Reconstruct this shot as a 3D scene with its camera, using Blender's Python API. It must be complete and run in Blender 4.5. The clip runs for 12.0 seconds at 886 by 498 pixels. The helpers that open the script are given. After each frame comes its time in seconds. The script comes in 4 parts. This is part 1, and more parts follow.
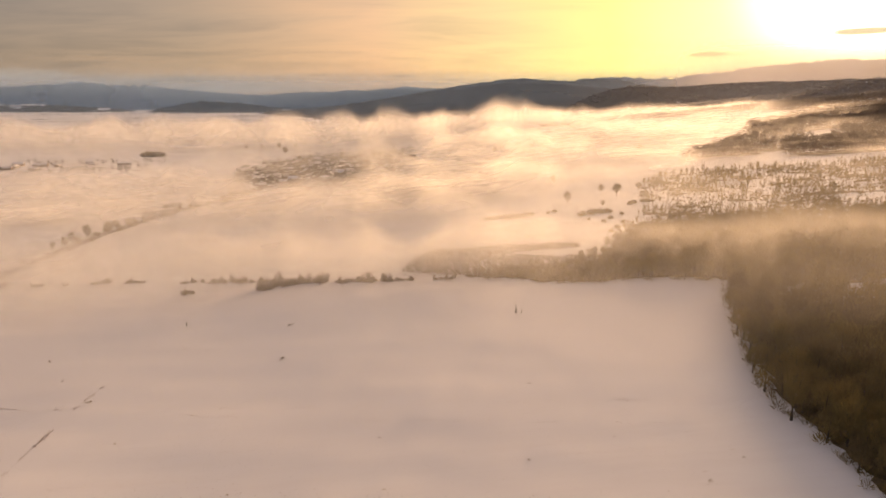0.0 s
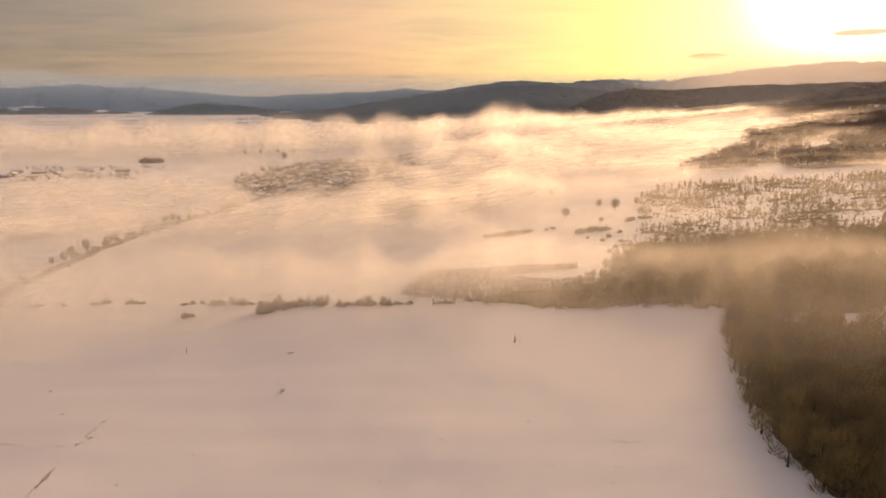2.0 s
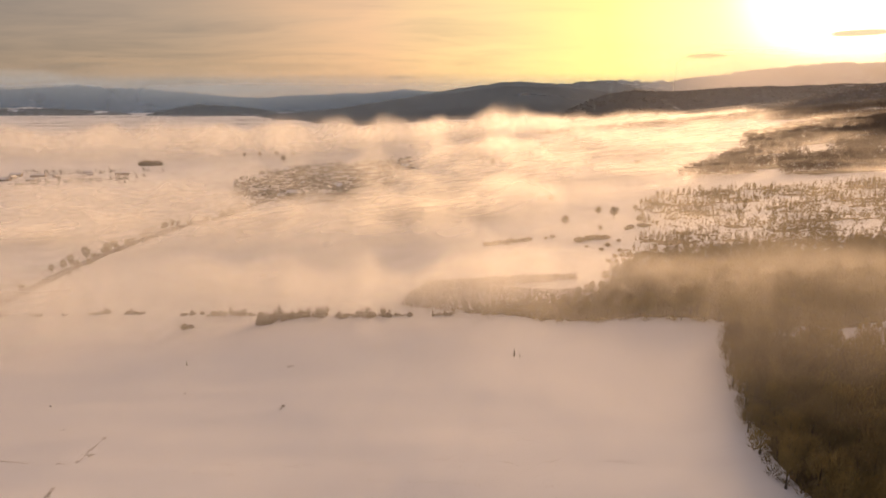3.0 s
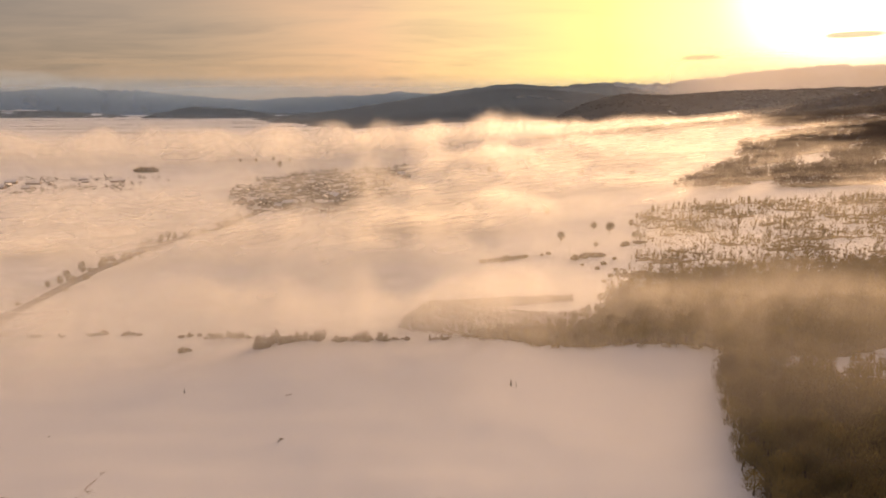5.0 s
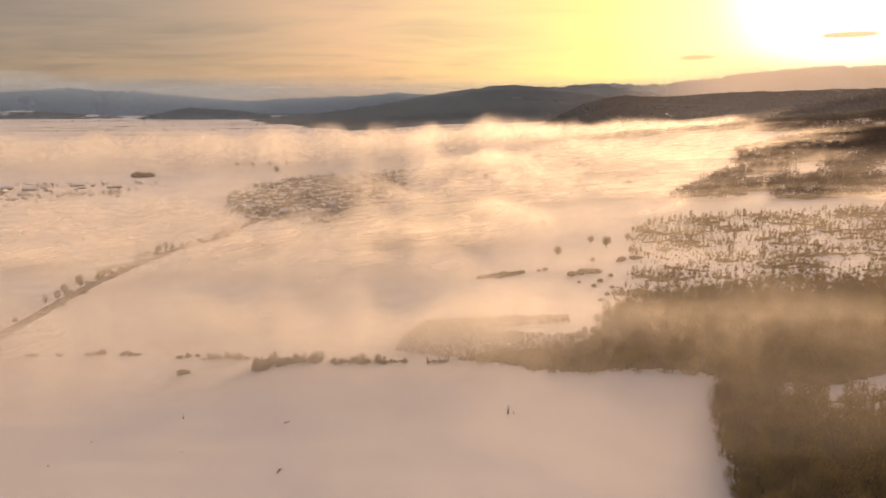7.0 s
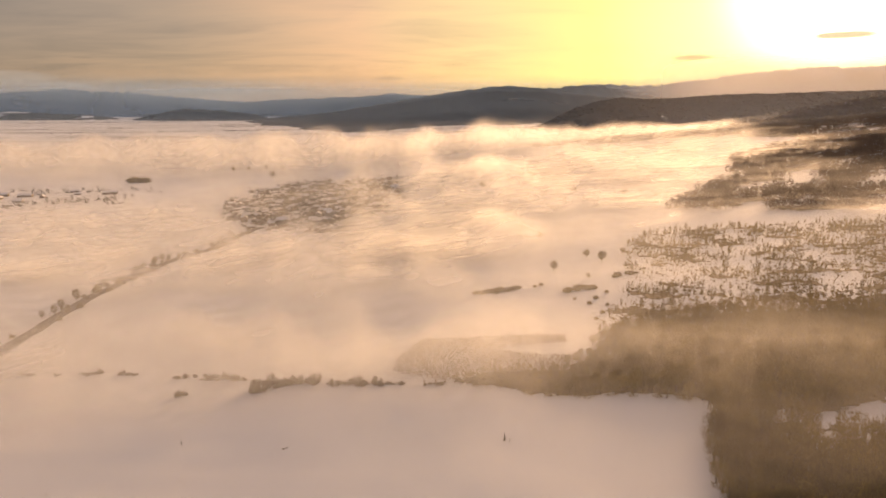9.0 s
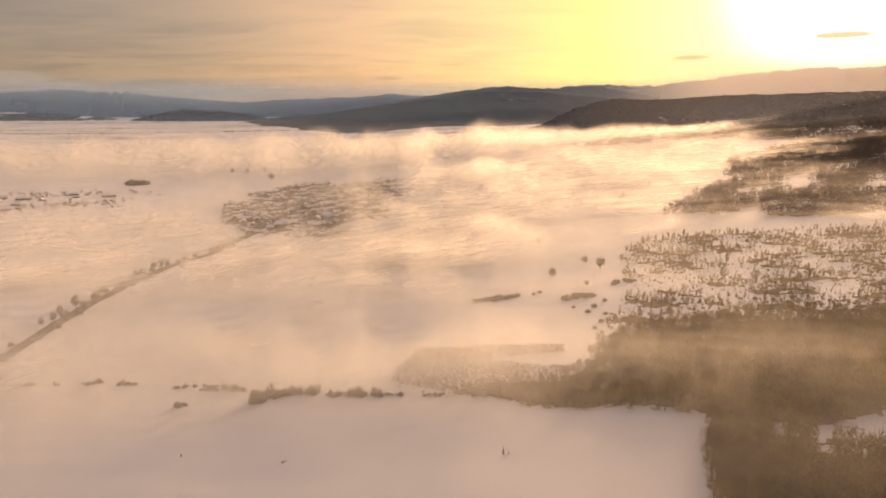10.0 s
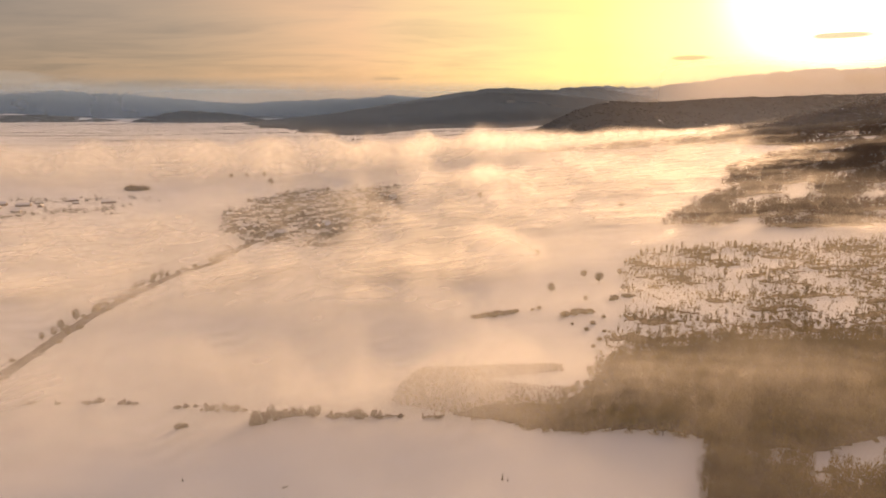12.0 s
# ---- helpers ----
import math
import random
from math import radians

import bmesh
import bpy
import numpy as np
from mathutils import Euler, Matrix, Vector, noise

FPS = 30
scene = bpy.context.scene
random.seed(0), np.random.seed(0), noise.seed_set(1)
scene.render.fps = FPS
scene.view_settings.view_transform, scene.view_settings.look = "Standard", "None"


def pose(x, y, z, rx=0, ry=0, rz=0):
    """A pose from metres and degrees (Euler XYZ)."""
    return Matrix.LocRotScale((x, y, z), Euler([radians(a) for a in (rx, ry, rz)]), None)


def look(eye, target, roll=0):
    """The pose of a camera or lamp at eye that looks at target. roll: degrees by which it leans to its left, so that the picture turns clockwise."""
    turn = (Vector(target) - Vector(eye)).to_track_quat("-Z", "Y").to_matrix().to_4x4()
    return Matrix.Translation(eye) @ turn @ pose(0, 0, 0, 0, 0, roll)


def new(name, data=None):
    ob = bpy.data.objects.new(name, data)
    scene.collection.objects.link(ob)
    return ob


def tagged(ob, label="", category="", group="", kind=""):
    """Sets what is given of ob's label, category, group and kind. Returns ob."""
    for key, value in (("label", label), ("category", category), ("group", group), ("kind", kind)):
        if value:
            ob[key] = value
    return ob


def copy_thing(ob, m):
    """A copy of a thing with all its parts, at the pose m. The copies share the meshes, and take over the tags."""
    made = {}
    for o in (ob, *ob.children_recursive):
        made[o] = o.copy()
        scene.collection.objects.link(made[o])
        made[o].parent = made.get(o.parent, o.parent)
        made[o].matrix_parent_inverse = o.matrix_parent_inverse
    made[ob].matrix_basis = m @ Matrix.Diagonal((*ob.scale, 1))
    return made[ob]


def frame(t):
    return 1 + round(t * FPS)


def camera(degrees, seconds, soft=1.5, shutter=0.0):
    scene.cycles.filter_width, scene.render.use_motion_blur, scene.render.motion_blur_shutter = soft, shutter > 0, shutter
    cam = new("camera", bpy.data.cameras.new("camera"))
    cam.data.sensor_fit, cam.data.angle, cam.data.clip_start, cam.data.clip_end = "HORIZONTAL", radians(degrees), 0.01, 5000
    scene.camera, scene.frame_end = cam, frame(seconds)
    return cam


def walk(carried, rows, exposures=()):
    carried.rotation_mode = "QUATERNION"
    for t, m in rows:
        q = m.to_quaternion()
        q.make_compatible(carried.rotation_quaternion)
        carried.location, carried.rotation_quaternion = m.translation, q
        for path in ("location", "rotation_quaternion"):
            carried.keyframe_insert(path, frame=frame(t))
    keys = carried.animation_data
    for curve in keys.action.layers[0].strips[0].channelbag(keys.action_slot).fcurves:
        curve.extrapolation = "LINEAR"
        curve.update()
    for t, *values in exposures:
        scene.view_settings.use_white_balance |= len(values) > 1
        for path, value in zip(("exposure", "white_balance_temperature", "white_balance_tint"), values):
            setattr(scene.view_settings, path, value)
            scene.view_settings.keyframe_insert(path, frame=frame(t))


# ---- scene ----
cam = camera(70.0, 12.0)
# seconds, x, y, z in metres, yaw and pitch in degrees: a slow rise above the field
ROWS = [
    (0, -0.03, -0.11, 58, -0, -12.63),
    (0.5, -0.08, 0.08, 59.73, -0.04, -12.61),
    (1, -0.12, 0.26, 61.48, -0.08, -12.59),
    (1.5, -0.17, 0.43, 63.18, -0.12, -12.57),
    (2, -0.21, 0.6, 64.93, -0.14, -12.54),
    (2.5, -0.25, 0.76, 66.63, -0.16, -12.52),
    (3, -0.29, 0.92, 68.33, -0.21, -12.5),
    (5, -0.45, 1.49, 75.37, -0.56, -12.39),
    (5.5, -0.48, 1.62, 77.12, -0.66, -12.38),
    (6, -0.52, 1.74, 78.87, -0.73, -12.39),
    (6.5, -0.55, 1.85, 80.62, -0.78, -12.4),
    (7, -0.58, 1.97, 82.43, -0.84, -12.4),
    (9, -0.69, 2.35, 89.47, -1.19, -12.4),
    (9.5, -0.72, 2.43, 91.23, -1.26, -12.41),
    (10, -0.74, 2.5, 93.04, -1.31, -12.41),
    (10.5, -0.77, 2.57, 94.77, -1.33, -12.41),
    (11, -0.79, 2.64, 96.59, -1.3, -12.4),
    (11.5, -0.81, 2.69, 98.34, -1.33, -12.39),
    (12, -0.83, 2.74, 100.06, -1.38, -12.38),
]
walk(cam, [(t, pose(x, y, z, 90 + pitch, 0, yaw)) for t, x, y, z, yaw, pitch in ROWS])

# ---------------------------------------------------------------- light
SUN_AZ, SUN_EL = radians(32.0), radians(10.0)      # azimuth counted from +y towards +x
TO_SUN = Vector((math.sin(SUN_AZ) * math.cos(SUN_EL), math.cos(SUN_AZ) * math.cos(SUN_EL), math.sin(SUN_EL)))
scene.cycles.transparent_max_bounces = 64
scene.cycles.max_bounces, scene.cycles.diffuse_bounces, scene.cycles.transmission_bounces, scene.cycles.glossy_bounces = 4, 3, 2, 2
scene.view_settings.exposure = 0.56


class Nodes:
    """Short hand for building a node tree."""

    def __init__(self, tree):
        self.tree = tree
        tree.nodes.clear()

    def add(self, kind, inputs=(), op=None, clamp=False):
        n = self.tree.nodes.new(kind)
        if op:
            n.operation = op
        if clamp:
            n.use_clamp = True
        for k, v in dict(inputs).items():
            self.put(n, k, v)
        return n

    def put(self, n, k, v):
        if isinstance(v, bpy.types.NodeSocket):
            self.tree.links.new(v, n.inputs[k])
        else:
            n.inputs[k].default_value = v

    def math(self, op, a, b=0.0, c=0.0, clamp=False):
        return self.add("ShaderNodeMath", {0: a, 1: b, 2: c}, op, clamp).outputs[0]

    def mix(self, f, a, b, blend="MIX"):
        n = self.add("ShaderNodeMix")
        n.data_type, n.blend_type = "RGBA", blend
        for k, v in (("Factor_Float", f), ("A_Color", a), ("B_Color", b)):
            s = next(q for q in n.inputs if q.identifier == k)
            if isinstance(v, bpy.types.NodeSocket):
                self.tree.links.new(v, s)
            else:
                s.default_value = v
        return next(q for q in n.outputs if q.identifier == "Result_Color")

    def ramp(self, f, stops, interpolation="LINEAR"):
        n = self.add("ShaderNodeValToRGB", {0: f})
        n.color_ramp.interpolation = interpolation
        while len(n.color_ramp.elements) < len(stops):
            n.color_ramp.elements.new(1.0)
        for e, (p, c) in zip(n.color_ramp.elements, stops):
            e.position = p
            e.color = (*c, 1) if isinstance(c, tuple) else (c, c, c, 1)
        return n.outputs[0]

    def noise(self, vector, scale, detail=4.0, rough=0.55, distortion=0.0):
        return self.add("ShaderNodeTexNoise", {"Vector": vector, "Scale": scale, "Detail": detail, "Roughness": rough, "Distortion": distortion}).outputs[0]

    def mapped(self, vector, scale=(1, 1, 1), rot=(0, 0, 0), loc=(0, 0, 0)):
        return self.add("ShaderNodeMapping", {"Vector": vector, "Scale": scale, "Rotation": rot, "Location": loc}).outputs[0]


def make_sky():
    world = bpy.data.worlds.new("dawn_sky")
    scene.world = world
    world.use_nodes = True
    g = Nodes(world.node_tree)
    way = g.add("ShaderNodeTexCoord").outputs["Generated"]
    sep = g.add("ShaderNodeSeparateXYZ", {0: way})
    x, y, z = sep.outputs[0], sep.outputs[1], sep.outputs[2]
    up = g.math("MAXIMUM", z, 0.0)
    dot = g.add("ShaderNodeVectorMath", {0: way, 1: tuple(TO_SUN)}, "DOT_PRODUCT").outputs["Value"]
    ang = g.math("DIVIDE", g.math("ARCCOSINE", g.math("MINIMUM", dot, 0.99999)), math.pi)
    # glow of the low sun behind thin high cloud, by the angle from the sun
    glow = g.ramp(ang, [(0.0, (0.8, 0.72, 0.5)), (0.03, (0.42, 0.38, 0.2)), (0.06, (0.39, 0.34, 0.125)), (0.1, (0.375, 0.3, 0.08)),
                        (0.15, (0.36, 0.24, 0.098)), (0.21, (0.285, 0.167, 0.09)), (0.29, (0.152, 0.102, 0.068)), (0.38, (0.105, 0.077, 0.06)), (0.6, (0.11, 0.092, 0.085)), (1.0, (0.11, 0.098, 0.095))])
    glow = g.add("ShaderNodeVectorMath", {0: glow, "Scale": 2.35}, "SCALE").outputs[0]
    core = g.math("POWER", g.math("MAXIMUM", g.math("SUBTRACT", 1.0, g.math("DIVIDE", ang, 0.056)), 0.0), 2.0)
    glow = g.add("ShaderNodeVectorMath", {0: glow, 1: g.add("ShaderNodeCombineXYZ", {0: g.math("MULTIPLY", core, 5.0), 1: g.math("MULTIPLY", core, 4.6), 2: g.math("MULTIPLY", core, 3.6)}).outputs[0]}, "ADD").outputs[0]
    # streaks of the cloud deck
    flat = g.math("ADD", up, 0.10)
    deck = g.add("ShaderNodeCombineXYZ", {0: g.math("DIVIDE", x, flat), 1: g.math("DIVIDE", y, flat), 2: 0.0}).outputs[0]
    big = g.noise(g.mapped(deck, (0.55, 0.9, 1), (0, 0, 0.35)), 1.0, 5.0, 0.55, 0.6)
    fine = g.noise(g.mapped(deck, (0.7, 1.7, 1), (0, 0, 0.25)), 1.3, 5.0, 0.55, 0.9)
    streak = g.math("ADD", g.math("MULTIPLY", big, 0.65), g.math("MULTIPLY", fine, 0.35))
    streak = g.ramp(streak, [(0.38, (0.66, 0.69, 0.76)), (0.5, (1.0, 1.0, 1.0)), (0.62, (1.2, 1.14, 1.06))])
    far_from_sun = g.math("MULTIPLY", g.math("SUBTRACT", ang, 0.06), 9.0, clamp=True)
    sky = g.mix(g.math("MULTIPLY", far_from_sun, 0.62), glow, g.mix(1.0, glow, streak, "MULTIPLY"))
    # peach band over the horizon, cool haze right above it
    low = g.ramp(up, [(0.0, (0.86, 0.9, 0.98)), (0.02, (1.0, 0.97, 0.95)), (0.05, (1.08, 1.0, 0.92)), (0.13, (1.0, 1.0, 1.0)), (0.26, (0.98, 0.99, 1.04)), (0.5, (0.97, 1.0, 1.16))])
    sky = g.mix(far_from_sun, sky, g.mix(1.0, sky, low, "MULTIPLY"))
    nishita = g.add("ShaderNodeTexSky")
    nishita.sky_type, nishita.sun_disc, nishita.sun_elevation, nishita.sun_rotation, nishita.dust_density = "NISHITA", False, SUN_EL, SUN_AZ, 1.0
    clear = g.add("ShaderNodeVectorMath", {0: nishita.outputs[0], "Scale": 0.0155}, "SCALE").outputs[0]
    sky = g.add("ShaderNodeVectorMath", {0: sky, 1: clear}, "ADD").outputs[0]
    az = g.math("ARCTAN2", x, y)
    el = g.math("ARCSINE", z)
    wob = g.math("MULTIPLY", g.math("SUBTRACT", g.noise(way, 22.0, 4.0, 0.6), 0.5), 0.9)

    def spot(a, e, w, h):
        p = g.math("POWER", g.math("DIVIDE", g.math("SUBTRACT", az, radians(a)), radians(w)), 2.0)
        q = g.math("POWER", g.math("DIVIDE", g.math("SUBTRACT", el, radians(e)), radians(h)), 2.0)
        return g.math("MULTIPLY", g.math("SUBTRACT", g.math("ADD", 1.0, wob), g.math("ADD", p, q)), 1.6, clamp=True)

    # small lens clouds: azimuth, elevation, half width and half height in degrees, depth of tone
    for a, e, w, h, k, tone in ((22.0, 4.15, 1.7, 0.25, 0.75, (0.6, 0.4, 0.19, 1)), (32.4, 5.4, 2.6, 0.3, 0.97, (0.8, 0.62, 0.36, 1)), (-3.55, 2.68, 1.5, 0.15, 0.5, (0.42, 0.28, 0.17, 1)),
                                (-27.5, 3.9, 0.95, 0.1, 0.3, (0.3, 0.22, 0.15, 1)), (-24.2, 1.9, 0.8, 0.26, 0.35, (0.3, 0.24, 0.18, 1)), (-10.9, 2.7, 1.0, 0.09, 0.3, (0.36, 0.25, 0.16, 1)), (-20.8, 2.15, 2.7, 0.09, 0.35, (0.3, 0.22, 0.15, 1))):
        sky = g.mix(g.math("MULTIPLY", spot(a, e, w, h), k), sky, tone)
    sky = g.mix(g.math("MULTIPLY", spot(-17.8, 1.55, 8.0, 0.24), 0.35), sky, (0.36, 0.33, 0.29, 1))
    for a, e, w, h, k in ((-32.3, 2.35, 3.2, 0.55, 0.4), (-29.4, 1.8, 2.4, 0.35, 0.35)):
        sky = g.mix(g.math("MULTIPLY", spot(a, e, w, h), k), sky, (0.47, 0.39, 0.32, 1))
    back = g.add("ShaderNodeBackground", {0: sky, 1: 0.77})
    g.add("ShaderNodeOutputWorld", {0: back.outputs[0]})


make_sky()
lamp = bpy.data.lights.new("sun", "SUN")
lamp.energy, lamp.angle, lamp.color = 5.0, radians(28.0), (1.0, 0.58, 0.31)
sun = new("sun", lamp)
sun.matrix_world = look(TO_SUN * 800, (0, 0, 0))

# ---------------------------------------------------------------- materials


def surface(name, build):
    m = bpy.data.materials.new(name)
    m.use_nodes = True
    g = Nodes(m.node_tree)
    build(g)
    return m


def finish(g, color, rough=0.8, bump=None, distance=0.1, strength=0.5, spec=0.3):
    p = g.add("ShaderNodeBsdfPrincipled", {"Base Color": color, "Roughness": rough, "Specular IOR Level": spec})
    if bump is not None:
        g.put(p, "Normal", g.add("ShaderNodeBump", {"Height": bump, "Strength": strength, "Distance": distance}).outputs[0])
    g.add("ShaderNodeOutputMaterial", {0: p.outputs[0]})


def snow_field(g):
    pos = g.add("ShaderNodeNewGeometry").outputs["Position"]
    wide = g.noise(pos, 0.012, 4.0, 0.6)
    drift = g.noise(g.mapped(pos, (0.05, 0.45, 0.2), (0, 0, -0.14)), 1.0, 5.0, 0.6, 0.4)
    grain = g.noise(pos, 2.2, 4.0, 0.65)
    base = g.ramp(wide, [(0.35, (0.78, 0.785, 0.825)), (0.65, (0.87, 0.87, 0.895))])
    base = g.mix(g.ramp(drift, [(0.42, 0.0), (0.7, 0.2)]), base, (0.74, 0.72, 0.74, 1))
    stubble = g.math("MULTIPLY", g.ramp(g.noise(g.mapped(pos, (0.35, 1.3, 1), (0, 0, -0.14)), 1.0, 6.0, 0.75), [(0.66, 0.0), (0.74, 1.0)]), g.ramp(wide, [(0.42, 0.12), (0.6, 0.6)]))
    base = g.mix(stubble, base, (0.36, 0.3, 0.22, 1))
    # far fields and copses of the valley floor
    sep = g.add("ShaderNodeSeparateXYZ", {0: pos})
    away = g.math("DIVIDE", g.math("SUBTRACT", sep.outputs[1], 1000.0), 500.0, clamp=True)
    strips = g.noise(g.mapped(pos, (0.0016, 0.009, 0.0), (0, 0, 0.1)), 1.0, 6.0, 0.7, 0.5)
    base = g.mix(g.math("MULTIPLY", away, g.ramp(strips, [(0.53, 0.0), (0.6, 0.5)])), base, (0.13, 0.115, 0.1, 1))
    bump = g.math("ADD", g.math("MULTIPLY", drift, 0.35), g.math("MULTIPLY", grain, 0.12))
    finish(g, base, 0.85, bump, 0.3, 0.25, 0.08)


def hill_cover(snow, tint, lift, patch=0.004):
    def build(g):
        pos = g.add("ShaderNodeNewGeometry").outputs["Position"]
        woods = g.noise(pos, 0.05, 6.0, 0.7)
        wide = g.noise(pos, patch, 7.0, 0.62, 0.4)
        spots = g.noise(g.mapped(pos, (0.6, 0.6, 1.6)), patch * 5.0, 7.0, 0.7)
        dark = tuple(c * 0.6 for c in tint)
        base = g.ramp(woods, [(0.3, dark), (0.7, tint)])
        sep = g.add("ShaderNodeSeparateXYZ", {0: pos})
        high = g.math("DIVIDE", g.math("SUBTRACT", sep.outputs[2], lift), 60.0)
        f = g.math("ADD", g.math("ADD", g.math("MULTIPLY", wide, 0.55), g.math("MULTIPLY", spots, 0.45)), g.math("MULTIPLY", high, 0.05))
        base = g.mix(g.ramp(f, [(snow, 0.0), (snow + 0.03, 1.0)]), base, (0.78, 0.78, 0.81, 1))
        specks = g.noise(g.mapped(pos, (1.0, 0.4, 2.2)), patch * 9.0, 3.0, 0.6)
        plots = g.math("MULTIPLY", g.ramp(specks, [(0.65, 0.0), (0.68, 0.85)]), g.ramp(wide, [(0.45, 0.0), (0.58, 1.0)]))
        base = g.mix(plots, base, (0.72, 0.71, 0.72, 1))
        finish(g, base, 1.0, woods, 6.0, 0.6, 0.0)
    return build


def brush(c0, c1, per="object"):
    def build(g):
        pos = g.add("ShaderNodeNewGeometry")
        f = g.add("ShaderNodeObjectInfo").outputs["Random"] if per == "object" else pos.outputs["Random Per Island"]
        n = g.noise(pos.outputs["Position"], 0.06, 3.0, 0.6)
        mixf = g.math("ADD", g.math("MULTIPLY", f, 0.5), g.math("MULTIPLY", g.ramp(n, [(0.35, 0.0), (0.65, 1.0)]), 0.5))
        finish(g, g.mix(mixf, (*c0, 1), (*c1, 1)), 0.85, g.noise(pos.outputs["Position"], 6.0, 3.0), 0.02, 0.4, 0.15)
    return build


def plain(c0, c1, scale, rough=0.7, depth=0.02):
    def build(g):
        pos = g.add("ShaderNodeNewGeometry").outputs["Position"]
        n = g.noise(pos, scale, 5.0, 0.65)
        finish(g, g.ramp(n, [(0.3, c0), (0.7, c1)]), rough, g.noise(pos, scale * 6, 3.0), depth, 0.5)
    return build


def house_wall(g):
    f = g.add("ShaderNodeObjectInfo").outputs["Random"]
    pos = g.add("ShaderNodeNewGeometry").outputs["Position"]
    n = g.noise(pos, 0.8, 5.0, 0.65)
    c = g.ramp(f, [(0.0, (0.24, 0.21, 0.18)), (0.3, (0.18, 0.13, 0.1)), (0.55, (0.32, 0.3, 0.27)), (0.8, (0.22, 0.18, 0.14))], "CONSTANT")
    finish(g, g.mix(g.ramp(n, [(0.4, 0.0), (0.75, 0.4)]), c, (0.3, 0.26, 0.22, 1)), 0.85, n, 0.02, 0.3)


def snowy_roof(g):
    f = g.add("ShaderNodeObjectInfo").outputs["Random"]
    pos = g.add("ShaderNodeNewGeometry").outputs["Position"]
    n = g.noise(pos, 0.45, 5.0, 0.65)
    tile = g.mix(f, (0.2, 0.085, 0.05, 1), (0.14, 0.1, 0.08, 1))
    edge = g.math("ADD", n, g.math("MULTIPLY", g.math("SUBTRACT", f, 0.5), 0.25))
    finish(g, g.mix(g.ramp(edge, [(0.28, 0.0), (0.36, 1.0)]), tile, (0.84, 0.84, 0.86, 1)), 0.7, n, 0.05, 0.4)


def mist(fine, contrast, tone=(0.95, 0.94, 0.92), glint=0.35, spread_of=0.68, sunward=0.9):
    """Droplets in the air: they scatter light all round, and most of it forward, past the sun's line."""
    def build(g):
        pos = g.add("ShaderNodeNewGeometry").outputs["Position"]
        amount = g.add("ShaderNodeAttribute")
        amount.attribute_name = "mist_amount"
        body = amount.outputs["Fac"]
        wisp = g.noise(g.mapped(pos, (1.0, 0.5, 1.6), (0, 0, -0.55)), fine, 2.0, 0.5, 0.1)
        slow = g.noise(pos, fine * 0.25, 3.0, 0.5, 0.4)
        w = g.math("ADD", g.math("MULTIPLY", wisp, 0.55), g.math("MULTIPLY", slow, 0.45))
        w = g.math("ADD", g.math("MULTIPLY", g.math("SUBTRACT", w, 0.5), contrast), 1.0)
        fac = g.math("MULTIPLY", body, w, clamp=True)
        lit = tuple((TO_SUN * sunward + Vector((0, 0, 1))).normalized())
        way = g.add("ShaderNodeCombineXYZ", {0: lit[0], 1: lit[1], 2: lit[2]}).outputs[0]
        d = g.add("ShaderNodeBsdfDiffuse", {0: (*tone, 1), "Normal": way})
        s = g.add("ShaderNodeBsdfAnisotropic", {"Color": (0.97, 0.95, 0.92, 1), "Roughness": spread_of, "Normal": g.add("ShaderNodeCombineXYZ", {2: 1.0}).outputs[0]})
        b = g.add("ShaderNodeMixShader", {0: glint, 1: d.outputs[0], 2: s.outputs[0]})
        c = g.add("ShaderNodeMixShader", {0: fac, 1: g.add("ShaderNodeBsdfTransparent").outputs[0], 2: b.outputs[0]})
        g.add("ShaderNodeOutputMaterial", {0: c.outputs[0]})
    return build


def drift(fine, contrast, tone=(0.84, 0.83, 0.81), onward=0.26, through_tone=(0.96, 0.95, 0.93)):
    """Upright wisps of mist, lit through from behind as well as from the front."""
    def build(g):
        pos = g.add("ShaderNodeNewGeometry").outputs["Position"]
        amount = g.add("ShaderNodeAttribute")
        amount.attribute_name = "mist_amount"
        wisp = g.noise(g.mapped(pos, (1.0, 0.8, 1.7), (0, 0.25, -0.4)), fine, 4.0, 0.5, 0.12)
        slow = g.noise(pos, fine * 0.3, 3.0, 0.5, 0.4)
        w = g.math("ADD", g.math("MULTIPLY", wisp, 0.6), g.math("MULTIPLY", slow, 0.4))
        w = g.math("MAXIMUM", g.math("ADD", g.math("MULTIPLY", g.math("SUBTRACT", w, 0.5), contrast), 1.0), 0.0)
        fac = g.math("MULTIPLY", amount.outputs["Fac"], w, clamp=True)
        d = g.add("ShaderNodeBsdfDiffuse", {0: (*tone, 1)})
        t = g.add("ShaderNodeBsdfTranslucent", {0: (*tone, 1)})
        r = g.add("ShaderNodeBsdfRefraction", {"Color": (*through_tone, 1), "Roughness": 0.8, "IOR": 2.4})
        a = g.add("ShaderNodeMixShader", {0: 0.5, 1: d.outputs[0], 2: t.outputs[0]})
        b = g.add("ShaderNodeMixShader", {0: onward, 1: a.outputs[0], 2: r.outputs[0]})
        c = g.add("ShaderNodeMixShader", {0: fac, 1: g.add("ShaderNodeBsdfTransparent").outputs[0], 2: b.outputs[0]})
        g.add("ShaderNodeOutputMaterial", {0: c.outputs[0]})
    return build


